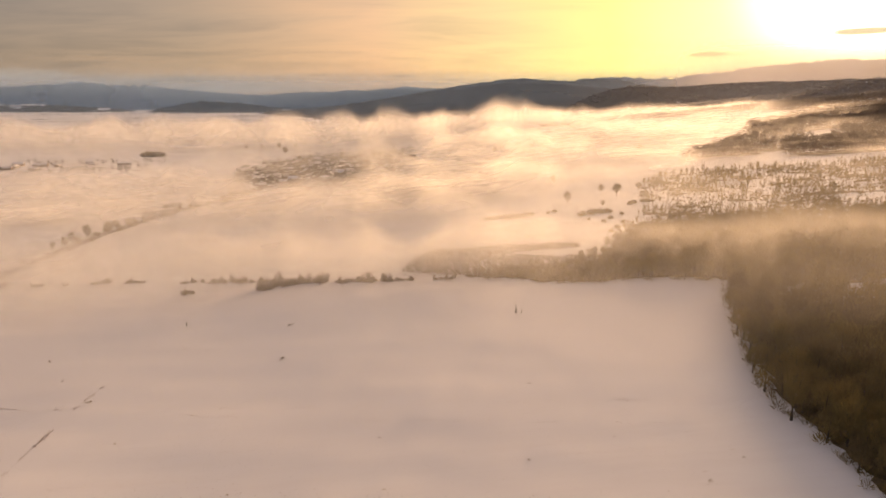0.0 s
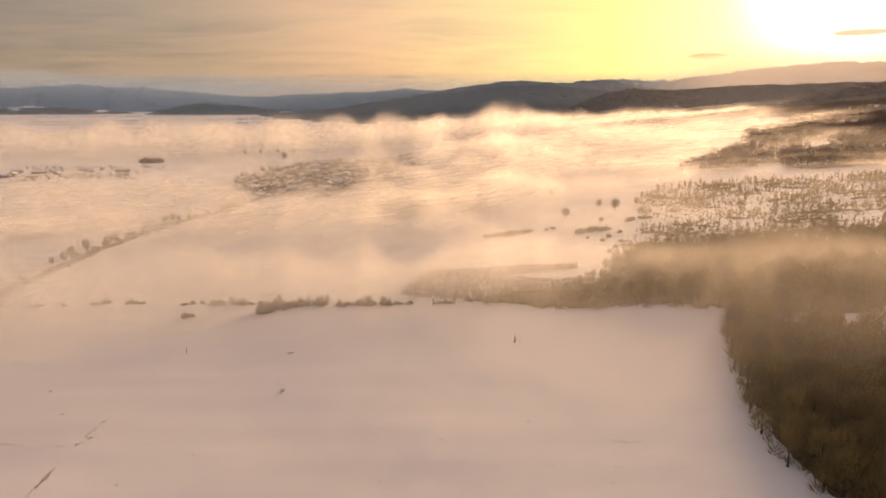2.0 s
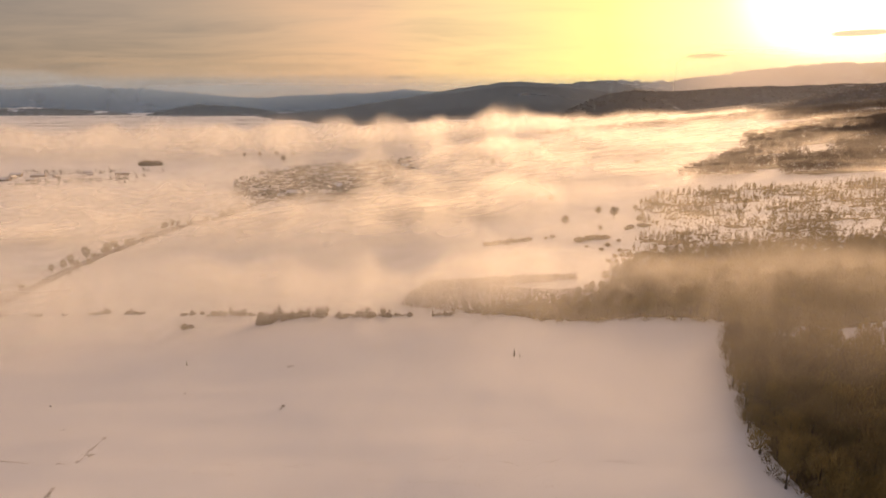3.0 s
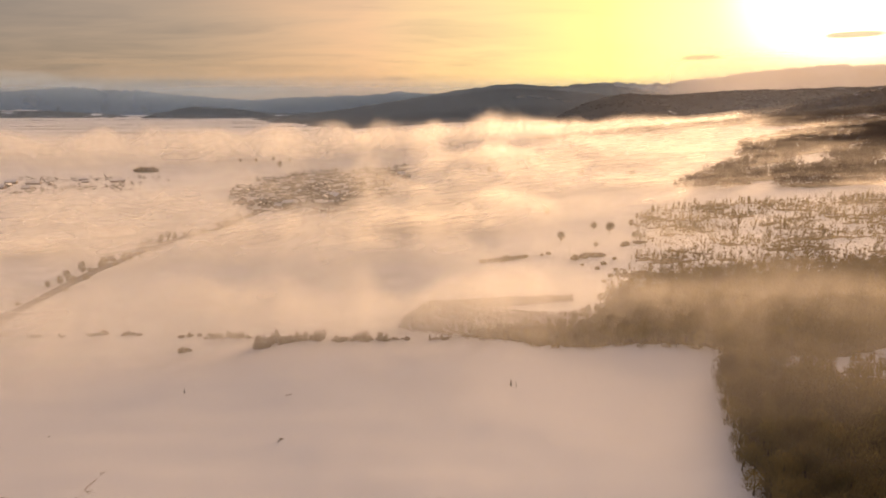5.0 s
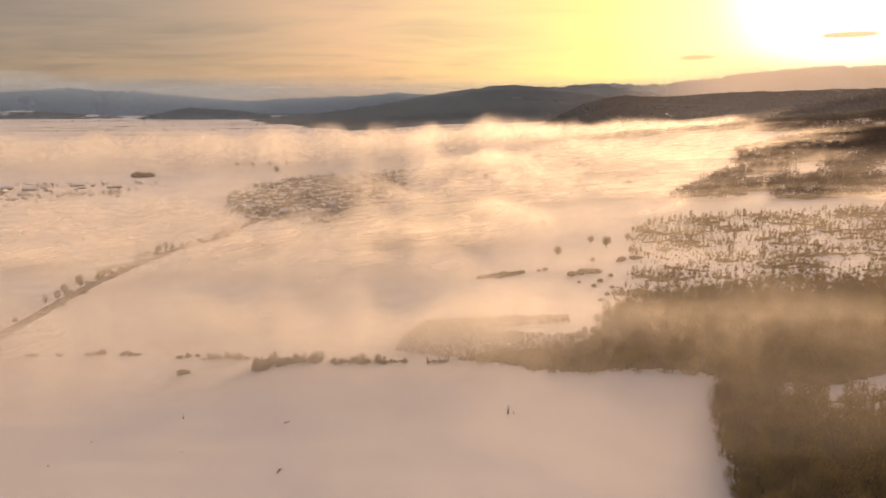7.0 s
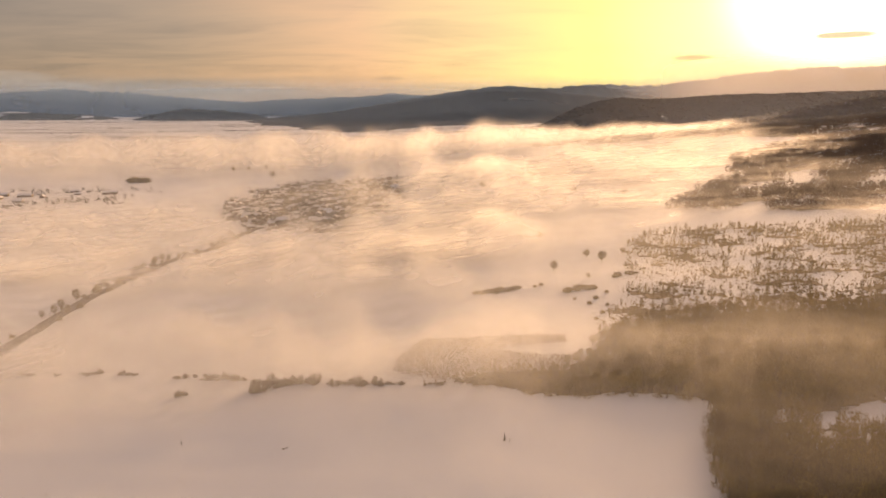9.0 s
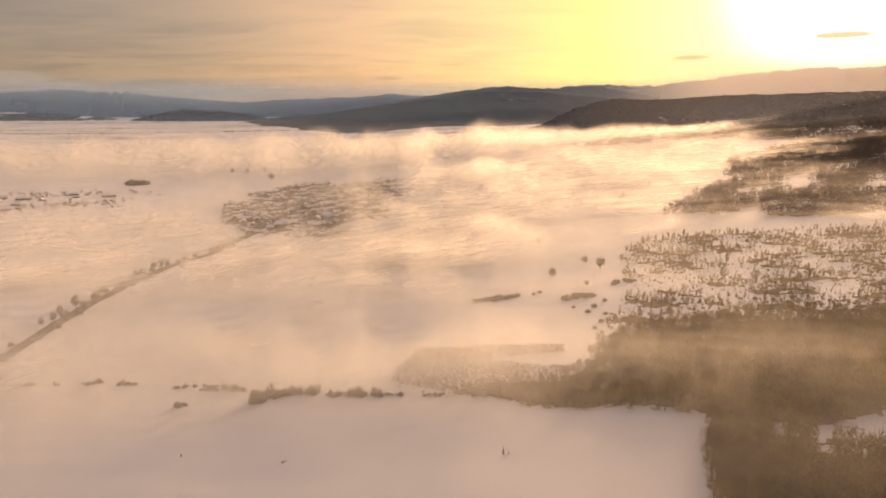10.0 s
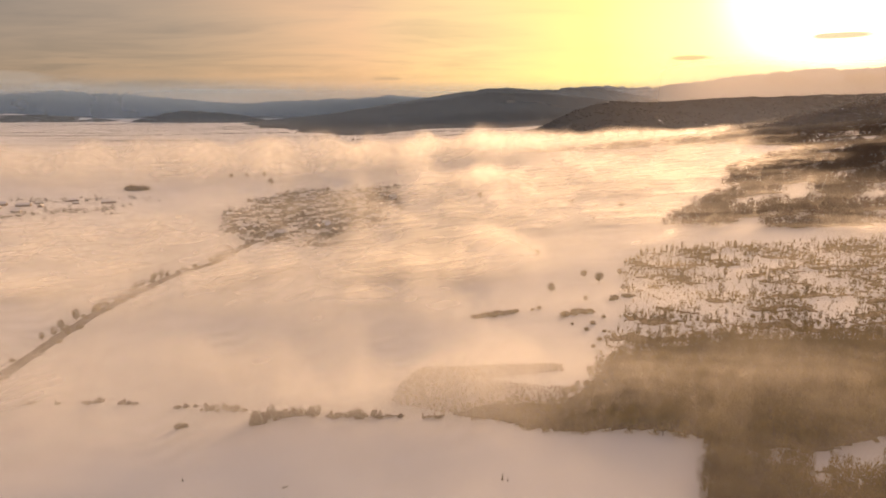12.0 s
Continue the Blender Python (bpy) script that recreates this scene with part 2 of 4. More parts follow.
SNOW = surface("snow_field", snow_field)
HILL_NEAR = surface("wooded_hill_near", hill_cover(0.64, (0.095, 0.065, 0.06), 60, 0.012))
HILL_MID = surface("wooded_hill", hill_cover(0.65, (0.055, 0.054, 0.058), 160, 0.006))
# same woods as HILL_MID; distance haze put into a paler, bluer tint
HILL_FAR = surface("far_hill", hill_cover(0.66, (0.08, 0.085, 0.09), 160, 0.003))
HILL_PLAIN = surface("far_snowy_hill", hill_cover(0.53, (0.1, 0.095, 0.09), 40, 0.004))
PEAKS = surface("snow_peaks", hill_cover(0.50, (0.11, 0.11, 0.12), 300, 0.004))
TWIGS = surface("winter_twigs", brush((0.125, 0.098, 0.054), (0.33, 0.25, 0.085)))
TWIGS_MANY = surface("winter_twigs_wood", brush((0.12, 0.094, 0.05), (0.35, 0.262, 0.085), "island"))
BARK = surface("bark", plain((0.05, 0.04, 0.032), (0.11, 0.09, 0.07), 3.0))
NEEDLES = surface("needles", brush((0.02, 0.03, 0.018), (0.045, 0.05, 0.028)))
DARK_TWIGS = surface("dark_wood", brush((0.11, 0.075, 0.062), (0.18, 0.13, 0.085), "island"))
FAR_WOOD = surface("far_wood", brush((0.045, 0.036, 0.033), (0.075, 0.058, 0.05), "island"))
GARDEN = surface("garden_trees", brush((0.035, 0.034, 0.022), (0.08, 0.07, 0.04), "island"))
# hedge twigs in a lightened grey-brown, with the haze over them painted in
HEDGE = surface("hedge_twigs", brush((0.2, 0.165, 0.13), (0.34, 0.28, 0.2)))
YOUNG = surface("young_wood", brush((0.17, 0.118, 0.068), (0.26, 0.185, 0.1), "island"))
GRASS = surface("dead_grass", brush((0.16, 0.115, 0.06), (0.24, 0.18, 0.095)))
ROADBED = surface("road_dirt", plain((0.07, 0.058, 0.05), (0.15, 0.125, 0.11), 0.25, 0.75, 0.05))
WALL = surface("house_wall", house_wall)
ROOF = surface("snowy_roof", snowy_roof)
BRICK = surface("chimney_brick", plain((0.2, 0.09, 0.06), (0.32, 0.15, 0.1), 2.0))
PANE = surface("window_glass", plain((0.03, 0.035, 0.04), (0.05, 0.05, 0.055), 1.0, 0.12, 0.001))
DOOR = surface("door_wood", plain((0.1, 0.06, 0.035), (0.17, 0.1, 0.06), 2.0))
MIST = surface("ground_mist", mist(0.013, 1.6))
MIST_FAR = surface("valley_mist", mist(0.0045, 0.8))
DRIFT = surface("drifting_mist", drift(0.013, 2.5, (0.92, 0.89, 0.86), 0.26, (1.0, 0.99, 0.97)))
DRIFT_FAR = surface("drifting_valley_mist", drift(0.0055, 2.5, (0.92, 0.89, 0.86), 0.26, (1.0, 0.99, 0.97)))
# blue of distant air, painted as the tone of the haze sheets
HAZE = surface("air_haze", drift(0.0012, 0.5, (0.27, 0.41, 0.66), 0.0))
# paler copy of HAZE: sun-side glow and lens flare put into its colour
GLOW_HAZE = surface("sun_glow_haze", drift(0.0012, 0.4, (0.95, 0.9, 0.86), 0.0))

# ---------------------------------------------------------------- tools


def mesh_of(name, verts, faces, material, smooth=False):
    """A mesh from an array of corners and an array of triangles or quads."""
    verts, faces = np.asarray(verts, np.float32), np.asarray(faces, np.int32)
    k = faces.shape[1]
    me = bpy.data.meshes.new(name)
    me.vertices.add(len(verts))
    me.vertices.foreach_set("co", verts.ravel())
    me.loops.add(faces.size)
    me.loops.foreach_set("vertex_index", faces.ravel())
    me.polygons.add(len(faces))
    me.polygons.foreach_set("loop_start", np.arange(0, faces.size, k, dtype=np.int32))
    me.polygons.foreach_set("loop_total", np.full(len(faces), k, np.int32))
    me.polygons.foreach_set("use_smooth", np.full(len(faces), smooth))
    me.update(calc_edges=True)
    me.materials.append(material)
    return me


def part(name, data, parent, label="", at=None):
    ob = new(name, data)
    ob.parent = parent
    if at is not None:
        ob.matrix_local = at
    return tagged(ob, label)


def smooth(a):
    a = np.clip(a, 0, 1)
    return a * a * (3 - 2 * a)


def softplus(v):
    return np.log1p(np.exp(-np.abs(v))) + np.maximum(v, 0)


def terrain(x, y):
    """Height of the valley: a flat floor that climbs gently towards the wooded side."""
    x, y = np.asarray(x, float), np.asarray(y, float)
    z = -10.5 + 2.2 * softplus((x + 190) * 0.1 / 2.2)
    far = smooth((y - 900) / 900)
    # the far plain lifts a little towards the hills
    return z * (1 - far) + far * (-10.5 + 0.35 * (z + 10.5)) + 0.0165 * 150 * softplus((y - 1750) / 150)


def waves(x, y, size, seed, octaves=4):
    """Smooth uneven values about 0, from sums of turned sines; quick on large grids."""
    r = np.random.RandomState(seed)
    out = np.zeros_like(x, float)
    amp, total = 1.0, 0.0
    for o in range(octaves):
        for _ in range(4):
            a, p = r.uniform(0, 2 * np.pi), r.uniform(0, 2 * np.pi)
            f = 2 * np.pi / size * 2 ** o * r.uniform(0.7, 1.3)
            out += amp * np.sin(f * (x * np.cos(a) + y * np.sin(a)) + p + 0.8 * np.sin(0.6 * f * (y * np.cos(a) - x * np.sin(a)) + 2 * p))
        total += 2 * amp
        amp *= 0.5
    return out / total


def spread(lo, hi, n, dense, around=0.0):
    """n values from lo to hi, closest together near 'around'."""
    a, b = np.arcsinh((lo - around) / dense), np.arcsinh((hi - around) / dense)
    return around + dense * np.sinh(np.linspace(a, b, n))


def lattice(xs, ys):
    X, Y = np.meshgrid(xs, ys)
    n, m = len(xs), len(ys)
    i = (np.arange(m - 1)[:, None] * n + np.arange(n - 1)[None, :]).ravel()
    return X.ravel(), Y.ravel(), np.stack([i, i + 1, i + n + 1, i + n], 1)


def inside(px, py, poly):
    px, py = np.asarray(px), np.asarray(py)
    hit = np.zeros(px.shape, bool)
    for (x0, y0), (x1, y1) in zip(poly, poly[1:] + poly[:1]):
        if y0 != y1:
            hit ^= ((y0 > py) != (y1 > py)) & (px < (x1 - x0) * (py - y0) / (y1 - y0) + x0)
    return hit


# ---------------------------------------------------------------- ground
gx, gy, gf = lattice(spread(-4600, 4600, 300, 60, 20), spread(-2500, 4985, 330, 90, 120))
gz = terrain(gx, gy) + 0.35 * waves(gx, gy, 60, 3) + 0.12 * waves(gx, gy, 9, 4, 3) * (np.hypot(gx, gy) < 500)
ground = new("ground", mesh_of("ground", np.stack([gx, gy, gz], 1), gf, SNOW, True))
tagged(ground, "snow-covered valley floor with windblown drifts and stubble", "ground", kind="structure")


def hill(name, crest, y, front, base, material, label, seed, rough=0.04, back=250.0, steps=26):
    """A wooded ridge: crest is a few (x, height) along the line at y; it falls to 'base' over 'front' metres towards the valley."""
    cx, cz = np.array(crest, float).T
    n = int((cx[-1] - cx[0]) / (y * 0.004)) + 2
    xs = np.linspace(cx[0], cx[-1], n)
    top = np.interp(xs, cx, cz)
    k = np.ones(max(3, n // 60))
    pad = np.pad(top, len(k), mode="edge")
    top = np.convolve(pad, k / k.sum(), "same")[len(k):-len(k)]
    rows = np.concatenate([np.linspace(0, 1, steps), [1.0 + 0.35, 1.0 + 1.0]])
    V = []
    for s in rows:
        yy = y - front * (1 - s) if s <= 1 else y + back * (s - 1)
        rise = smooth(s) * 0.55 + s * 0.45 if s <= 1 else 1 - (s - 1) * 0.9
        fold = waves(xs, np.full(n, yy), y * 0.2, seed, 2)
        h = (top - base) * rise * (1 + 0.16 * fold * (np.sin(np.pi * min(s, 1.0))))
        h = h + (top - base).clip(20) * rough * waves(xs, np.full(n, yy), y * 0.02, seed + 1, 4) * smooth(s * 2)
        V.append(np.stack([xs, np.full(n, yy) + front * 0.12 * fold * (1 - min(s, 1)), base + h - (8 if s == 0 else 0)], 1))
    V = np.concatenate(V)
    m = len(rows)
    i = (np.arange(m - 1)[:, None] * n + np.arange(n - 1)[None, :]).ravel()
    ob = new(name, mesh_of(name, V, np.stack([i, i + 1, i + n + 1, i + n], 1), material, True))
    return tagged(ob, label, "hill", kind="structure")


hill("mountain_snowy", [(760, 180), (1000, 250), (1154, 272), (1367, 284), (1540, 266), (1754, 274), (1966, 305), (2094, 313), (2262, 345), (2517, 371), (2771, 395), (2984, 411), (3157, 402), (3404, 415), (3900, 430)],
     4940, 60, -10, PEAKS, "distant snow-capped mountain range in dawn haze", 11, 0.035, 60)
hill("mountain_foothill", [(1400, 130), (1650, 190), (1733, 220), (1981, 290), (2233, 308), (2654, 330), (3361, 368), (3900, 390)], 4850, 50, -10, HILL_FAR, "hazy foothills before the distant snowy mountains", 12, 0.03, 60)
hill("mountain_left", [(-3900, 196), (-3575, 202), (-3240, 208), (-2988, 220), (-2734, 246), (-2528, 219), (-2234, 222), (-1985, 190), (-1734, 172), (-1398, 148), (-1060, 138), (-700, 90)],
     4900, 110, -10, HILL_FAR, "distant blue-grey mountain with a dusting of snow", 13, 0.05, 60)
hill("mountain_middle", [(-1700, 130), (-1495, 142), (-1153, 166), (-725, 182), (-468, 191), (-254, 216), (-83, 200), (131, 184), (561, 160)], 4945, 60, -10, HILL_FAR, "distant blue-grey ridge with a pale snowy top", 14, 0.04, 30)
hill("hill_low", [(-1920, 8), (-1856, 31), (-1707, 66), (-1524, 97), (-1344, 86), (-1163, 74), (-1020, 40), (-940, 6)], 4100, 300, -12, HILL_MID, "low dark wooded hill on the far plain", 15, 0.06)
hill("hill_snowy", [(-3300, 58), (-3087, 62), (-2864, 72), (-2641, 78), (-2385, 64), (-2053, 44), (-1900, 20)], 4200, 400, -12, HILL_PLAIN, "low snow-patched hill at the valley's far side", 16, 0.06)
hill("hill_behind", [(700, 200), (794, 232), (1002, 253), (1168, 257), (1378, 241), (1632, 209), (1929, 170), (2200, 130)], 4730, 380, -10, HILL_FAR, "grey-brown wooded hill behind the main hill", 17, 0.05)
hill("hill_main", [(-1350, 18), (-1201, 28), (-920, 50), (-679, 77), (-358, 128), (-78, 171), (202, 217), (440, 247), (640, 244), (921, 214), (1164, 176), (1528, 146), (1934, 118), (2400, 100)],
     4550, 2100, -11, HILL_MID, "broad dark wooded hill with snowy fields low on its slope", 18, 0.03)
hill("ridge_long", [(380, 30), (460, 68), (522, 97), (582, 116), (661, 132), (742, 127), (823, 126), (983, 138), (1123, 145), (1264, 147), (1425, 153), (1603, 157), (1828, 167), (2300, 175)],
     2300, 950, 22, HILL_MID, "long dark brown wooded ridge above the mist", 19, 0.02)
hill("ridge_near", [(120, 2), (180, 12), (307, 26), (433, 40), (559, 57), (622, 68), (683, 84), (746, 96), (837, 112), (974, 130), (1300, 150)],
     1200, 260, 0, HILL_NEAR, "dark wooded spur with snowy clearings above the mist", 20, 0.05)

# ---------------------------------------------------------------- plants


def spikes(a, b, w, rng):
    """Tapered three-sided twigs from the points a to the points b, w wide at the root."""
    n = len(a)
    d = b - a
    d = d / np.linalg.norm(d, axis=1, keepdims=True)
    u = np.cross(d, rng.normal(size=(n, 3)))
    u /= np.linalg.norm(u, axis=1, keepdims=True)
    v = np.cross(d, u)
    w = np.broadcast_to(np.asarray(w, float), (n,))[:, None] * 0.5
    ring = [a + w * (u * math.cos(q) + v * math.sin(q)) for q in (0, 2.094, 4.189)]
    V = np.stack([*ring, b], 1).reshape(-1, 3)
    i = np.arange(n)[:, None] * 4
    F = np.stack([i + [0, 1, 3], i + [1, 2, 3], i + [2, 0, 3]], 1).reshape(-1, 3)
    return V, F


def joined(*pieces):
    V, F, at = [], [], 0
    for v, f in pieces:
        V.append(v), F.append(f + at)
        at += len(v)
    return np.concatenate(V), np.concatenate(F)


def trunk_shape(rng, h, r, sides=6):
    """A tapered, slightly bent trunk."""
    rows, lean = 5, rng.normal(0, 0.03, 2) * h
    V = []
    for k in range(rows):
        s = k / (rows - 1)
        q = np.linspace(0, 2 * np.pi, sides, endpoint=False)
        rr = r * (1.25 - 1.1 * s if k else 1.5)
        V.append(np.stack([lean[0] * s * s + rr * np.cos(q), lean[1] * s * s + rr * np.sin(q), np.full(sides, h * s - 0.3)], 1))
    F = []
    for k in range(rows - 1):
        for j in range(sides):
            a, b = k * sides + j, k * sides + (j + 1) % sides
            F += [(a, b, b + sides), (a, b + sides, a + sides)]
    return np.concatenate(V), np.array(F)


def crown_shape(rng, h, r, low, limbs, twigs, width, flare=0.2):
    """A bare winter crown: limbs rising from the trunk and a cloud of fine twigs with an uneven outline."""
    lobes = rng.uniform(0.72, 1.18, 7)
    q = rng.uniform(0, 2 * np.pi, twigs)
    c = rng.uniform(-0.75, 1.0, twigs)
    rad = rng.uniform(0.25, 1.0, twigs) ** 0.5 * lobes[(q / (2 * np.pi) * 7).astype(int) % 7]
    s = np.sqrt(1 - np.clip(c, -1, 1) ** 2)
    mid, half = (h + low) / 2, (h - low) / 2
    p = np.stack([r * rad * s * np.cos(q), r * rad * s * np.sin(q), mid + half * rad * c], 1)
    root = np.array([0, 0, low * 0.6])
    d = p - root
    d = d / np.linalg.norm(d, axis=1, keepdims=True) + rng.normal(0, 0.55, (twigs, 3)) + [0, 0, flare]
    d /= np.linalg.norm(d, axis=1, keepdims=True)
    ln = rng.uniform(0.09, 0.2, (twigs, 1)) * h
    fine = spikes(p - d * ln * 0.6, p + d * ln * 0.5, rng.uniform(0.6, 1.3, twigs) * width, rng)
    if not limbs:
        return fine
    e = p[:limbs]
    b = np.stack([np.zeros(limbs), np.zeros(limbs), rng.uniform(0.5, 1.0, limbs) * low + 0.1 * h], 1)
    return joined(fine, spikes(b, e, width * 1.7, rng))


def bush_shape(rng, h, r, twigs, width):
    """Many stems fanning up out of the ground."""
    q, s = rng.uniform(0, 2 * np.pi, twigs), rng.uniform(0, 1, twigs) ** 0.6
    a = np.stack([r * 0.55 * s * np.cos(q), r * 0.55 * s * np.sin(q), rng.uniform(-0.15, 0.55, twigs) * h * (1 - 0.5 * s)], 1)
    b = np.stack([r * s * np.cos(q), r * s * np.sin(q), a[:, 2]], 1) + rng.normal(0, 0.14 * r, (twigs, 3))
    b[:, 2] = a[:, 2] + rng.uniform(0.3, 0.6, twigs) * h * (1.15 - 0.5 * s)
    a[:, 2] = np.maximum(a[:, 2], -0.1)
    return spikes(a, b, rng.uniform(0.6, 1.3, twigs) * width, rng)


def fir_shape(rng, h, r, twigs, width):
    s = rng.uniform(0.04, 1.0, twigs)
    q = rng.uniform(0, 2 * np.pi, twigs)
    a = np.stack([np.zeros(twigs), np.zeros(twigs), s * h], 1)
    ln = r * (1.05 - s) * rng.uniform(0.6, 1.1, twigs)
    b = a + np.stack([ln * np.cos(q), ln * np.sin(q), -0.25 * ln], 1)
    return spikes(a, b, width, rng)


def rng_of(seed):
    return np.random.RandomState(seed)


def tree_kind(seed, h, r, low, twigs, width, crown_material, label, name="tree"):
    rng = rng_of(seed)
    root = new(name)
    part("trunk", mesh_of("trunk", *trunk_shape(rng, low + 0.55 * (h - low), 0.022 * h + 0.03), BARK), root)
    part("crown", mesh_of("crown", *crown_shape(rng, h, r, low, 14, twigs, width), crown_material), root)
    return tagged(root, label, "tree")


def bush_kind(seed, h, r, twigs, width, material, label, name="bush"):
    return tagged(new(name, mesh_of(name, *bush_shape(rng_of(seed), h, r, twigs, width), material)), label, "bush")


class Planter:
    """Sets copies of a few kinds; the first of each kind is itself planted first."""

    def __init__(self, kinds, group):
        self.kinds, self.used, self.group = kinds, set(), group
        for k in kinds:
            tagged(k, group=group)

    def put(self, k, x, y, turn, size, sink=0.1):
        m = Matrix.LocRotScale((x, y, float(terrain(x, y)) - sink), Euler((0, 0, turn)), None)
        ob = self.kinds[k]
        if k in self.used:
            ob = copy_thing(ob, m)
        else:
            self.used.add(k)
            ob.matrix_basis = m
        ob.scale = size
        return ob


def scatter(poly, step, seed, keep=None):
    """Uneven points about 'step' apart inside a polygon."""
    rng = rng_of(seed)
    P = np.array(poly)
    xs, ys = np.arange(P[:, 0].min(), P[:, 0].max(), step), np.arange(P[:, 1].min(), P[:, 1].max(), step)
    X, Y = np.meshgrid(xs, ys)
    X, Y = X.ravel() + rng.uniform(-0.48, 0.48, X.size) * step, Y.ravel() + rng.uniform(-0.48, 0.48, Y.size) * step
    ok = inside(X, Y, poly)
    if keep is not None:
        ok &= keep(X, Y)
    return X[ok], Y[ok]


def thicket(name, X, Y, Z, shapes, sizes, material, label, seed):
    """Many plants that nobody could count, joined in one mesh."""
    rng = rng_of(seed)
    pick, turn = rng.randint(0, len(shapes), len(X)), rng.uniform(0, 2 * np.pi, len(X))
    V, F, at = [], [], 0
    for x, y, z, k, q, s in zip(X, Y, Z, pick, turn, sizes):
        v, f = shapes[k]
        c, n = math.cos(q), math.sin(q)
        V.append(np.stack([x + s * (c * v[:, 0] - n * v[:, 1]), y + s * (n * v[:, 0] + c * v[:, 1]), z + s * v[:, 2]], 1))
        F.append(f + at)
        at += len(v)
    ob = new(name, mesh_of(name, np.concatenate(V), np.concatenate(F), material))
    return tagged(ob, label, "wood", kind="stuff")


def patch(name, poly, step, lift, material, label, keep=None, seed=5):
    """A thin uneven cover on the ground inside a polygon."""
    P = np.array(poly)
    X, Y, F = lattice(np.arange(P[:, 0].min() - 3, P[:, 0].max() + 3, step), np.arange(P[:, 1].min() - 3, P[:, 1].max() + 3, step))
    rng = rng_of(seed)
    X, Y = X + rng.uniform(-0.3, 0.3, X.size) * step, Y + rng.uniform(-0.3, 0.3, Y.size) * step
    ok = inside(X + 1.2 * waves(X, Y, 9, seed, 3), Y + 1.2 * waves(X, Y, 8, seed + 1, 3), poly)
    for dx, dy in ((1.4, 0), (-1.4, 0), (0, 1.4), (0, -1.4)):
        ok &= inside(X + dx, Y + dy, poly)
    if keep is not None:
        ok &= keep(X, Y)
    F = F[ok[F].sum(1) == 4]
    Z = terrain(X, Y) + 0.35 * waves(X, Y, 60, 3) + 0.12 * waves(X, Y, 9, 4, 3) + lift
    return tagged(new(name, mesh_of(name, np.stack([X, Y, Z], 1), F, material, True)), label, "ground", kind="structure")


WOOD = [(60, 38), (50, 58), (50.5, 71), (50.6, 79), (50.5, 87), (51.6, 96), (56, 113), (61, 128), (64, 136), (69, 147), (70, 152), (62.8, 156), (51.8, 159.5), (37, 162), (28, 165),
        (19, 172.5), (6, 178), (3, 183), (20, 187), (40, 183), (48, 190), (58, 206), (75, 216), (110, 216), (150, 206), (200, 190), (200, 110), (130, 50)]
SHRUBS = [(58, 206), (66, 229), (82, 258), (95, 297), (103, 330), (122, 352), (163, 350), (222, 334), (300, 304), (250, 200), (200, 190), (150, 206), (110, 216), (75, 216)]
BANK = [(150, 417), (176, 394), (205, 377), (230, 364), (262, 352), (345, 366), (460, 520), (640, 760), (470, 800), (434, 758), (330, 672), (300, 640), (290, 600), (240, 520), (180, 446)]


def glades(x, y):
    """Open where the wood has snowy glades."""
    a = ((x - 106) / 17) ** 2 + ((y - 138 - 0.12 * (x - 106)) / 5.0) ** 2 > 1 + 0.6 * waves(x, y, 7, 49, 3)
    b = ((x - 85) / 6) ** 2 + ((y - 142) / 3.0) ** 2 > 1
    c = ((x - 92) / 7) ** 2 + ((y - 131) / 1.5) ** 2 > 1
    d = ((x - 98.5) / 4) ** 2 + ((y - 129.5) / 2.6) ** 2 > 1 + 0.8 * waves(x, y, 5, 47, 3)
    e = ((x - 87) / 3) ** 2 + ((y - 127) / 1.6) ** 2 > 1 + 0.8 * waves(x, y, 5, 48, 3)
    f = ((x - 97) / 8) ** 2 + ((y - 138.5) / 2.2) ** 2 > 1 + 0.8 * waves(x, y, 5, 50, 3)
    return a & b & c & d & e & f


OPEN_SNOW = ((101, 261, 17, 8), (78, 205, 13, 6), (116, 229, 10, 5), (163, 243, 12, 4), (137, 278, 26, 5), (155, 300, 22, 5), (93, 275, 10, 4))


def clumps(x, y):
    """Where the scrub grows close; open snow lies between."""
    dense = waves(x, y, 34, 41, 4) + 0.55 * waves(x, y, 9, 42, 3) + 0.16 + 0.4 * smooth((252 - y) / 40) + 0.06 * smooth((y - 262) / 40)
    for ox, oy, ax, ay in OPEN_SNOW:
        dense = dense - 1.1 * np.exp(-(((x - ox) / ax) ** 2 + ((y - oy) / ay) ** 2))
    return dense > 0


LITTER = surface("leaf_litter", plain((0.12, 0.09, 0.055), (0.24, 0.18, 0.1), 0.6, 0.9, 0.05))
# darker copy of LITTER, with shade put into the colour
SHADED_LITTER = surface("shaded_litter", plain((0.05, 0.04, 0.03), (0.12, 0.09, 0.06), 0.3, 0.9, 0.05))
DRY = surface("dry_grass", plain((0.14, 0.1, 0.055), (0.3, 0.24, 0.17), 0.5, 0.9, 0.05))
patch("forest_floor", WOOD, 1.1, 0.12, LITTER, "dark leaf litter under the bare wood", glades, 51)
patch("scrub_floor", SHRUBS, 1.8, 0.1, DRY, "dry yellow grass between snow patches", lambda x, y: clumps(x, y) & (waves(x, y, 15, 43, 3) > -0.25), 52)
patch("bank_floor", BANK, 6.0, 0.5, SHADED_LITTER, "shade-darkened leaf litter of the wooded bank", lambda x, y: (((x - 266) / 30) ** 2 + ((y - 470) / 20) ** 2 > 1) & (waves(x, y, 60, 44, 4) > -0.28), 53)

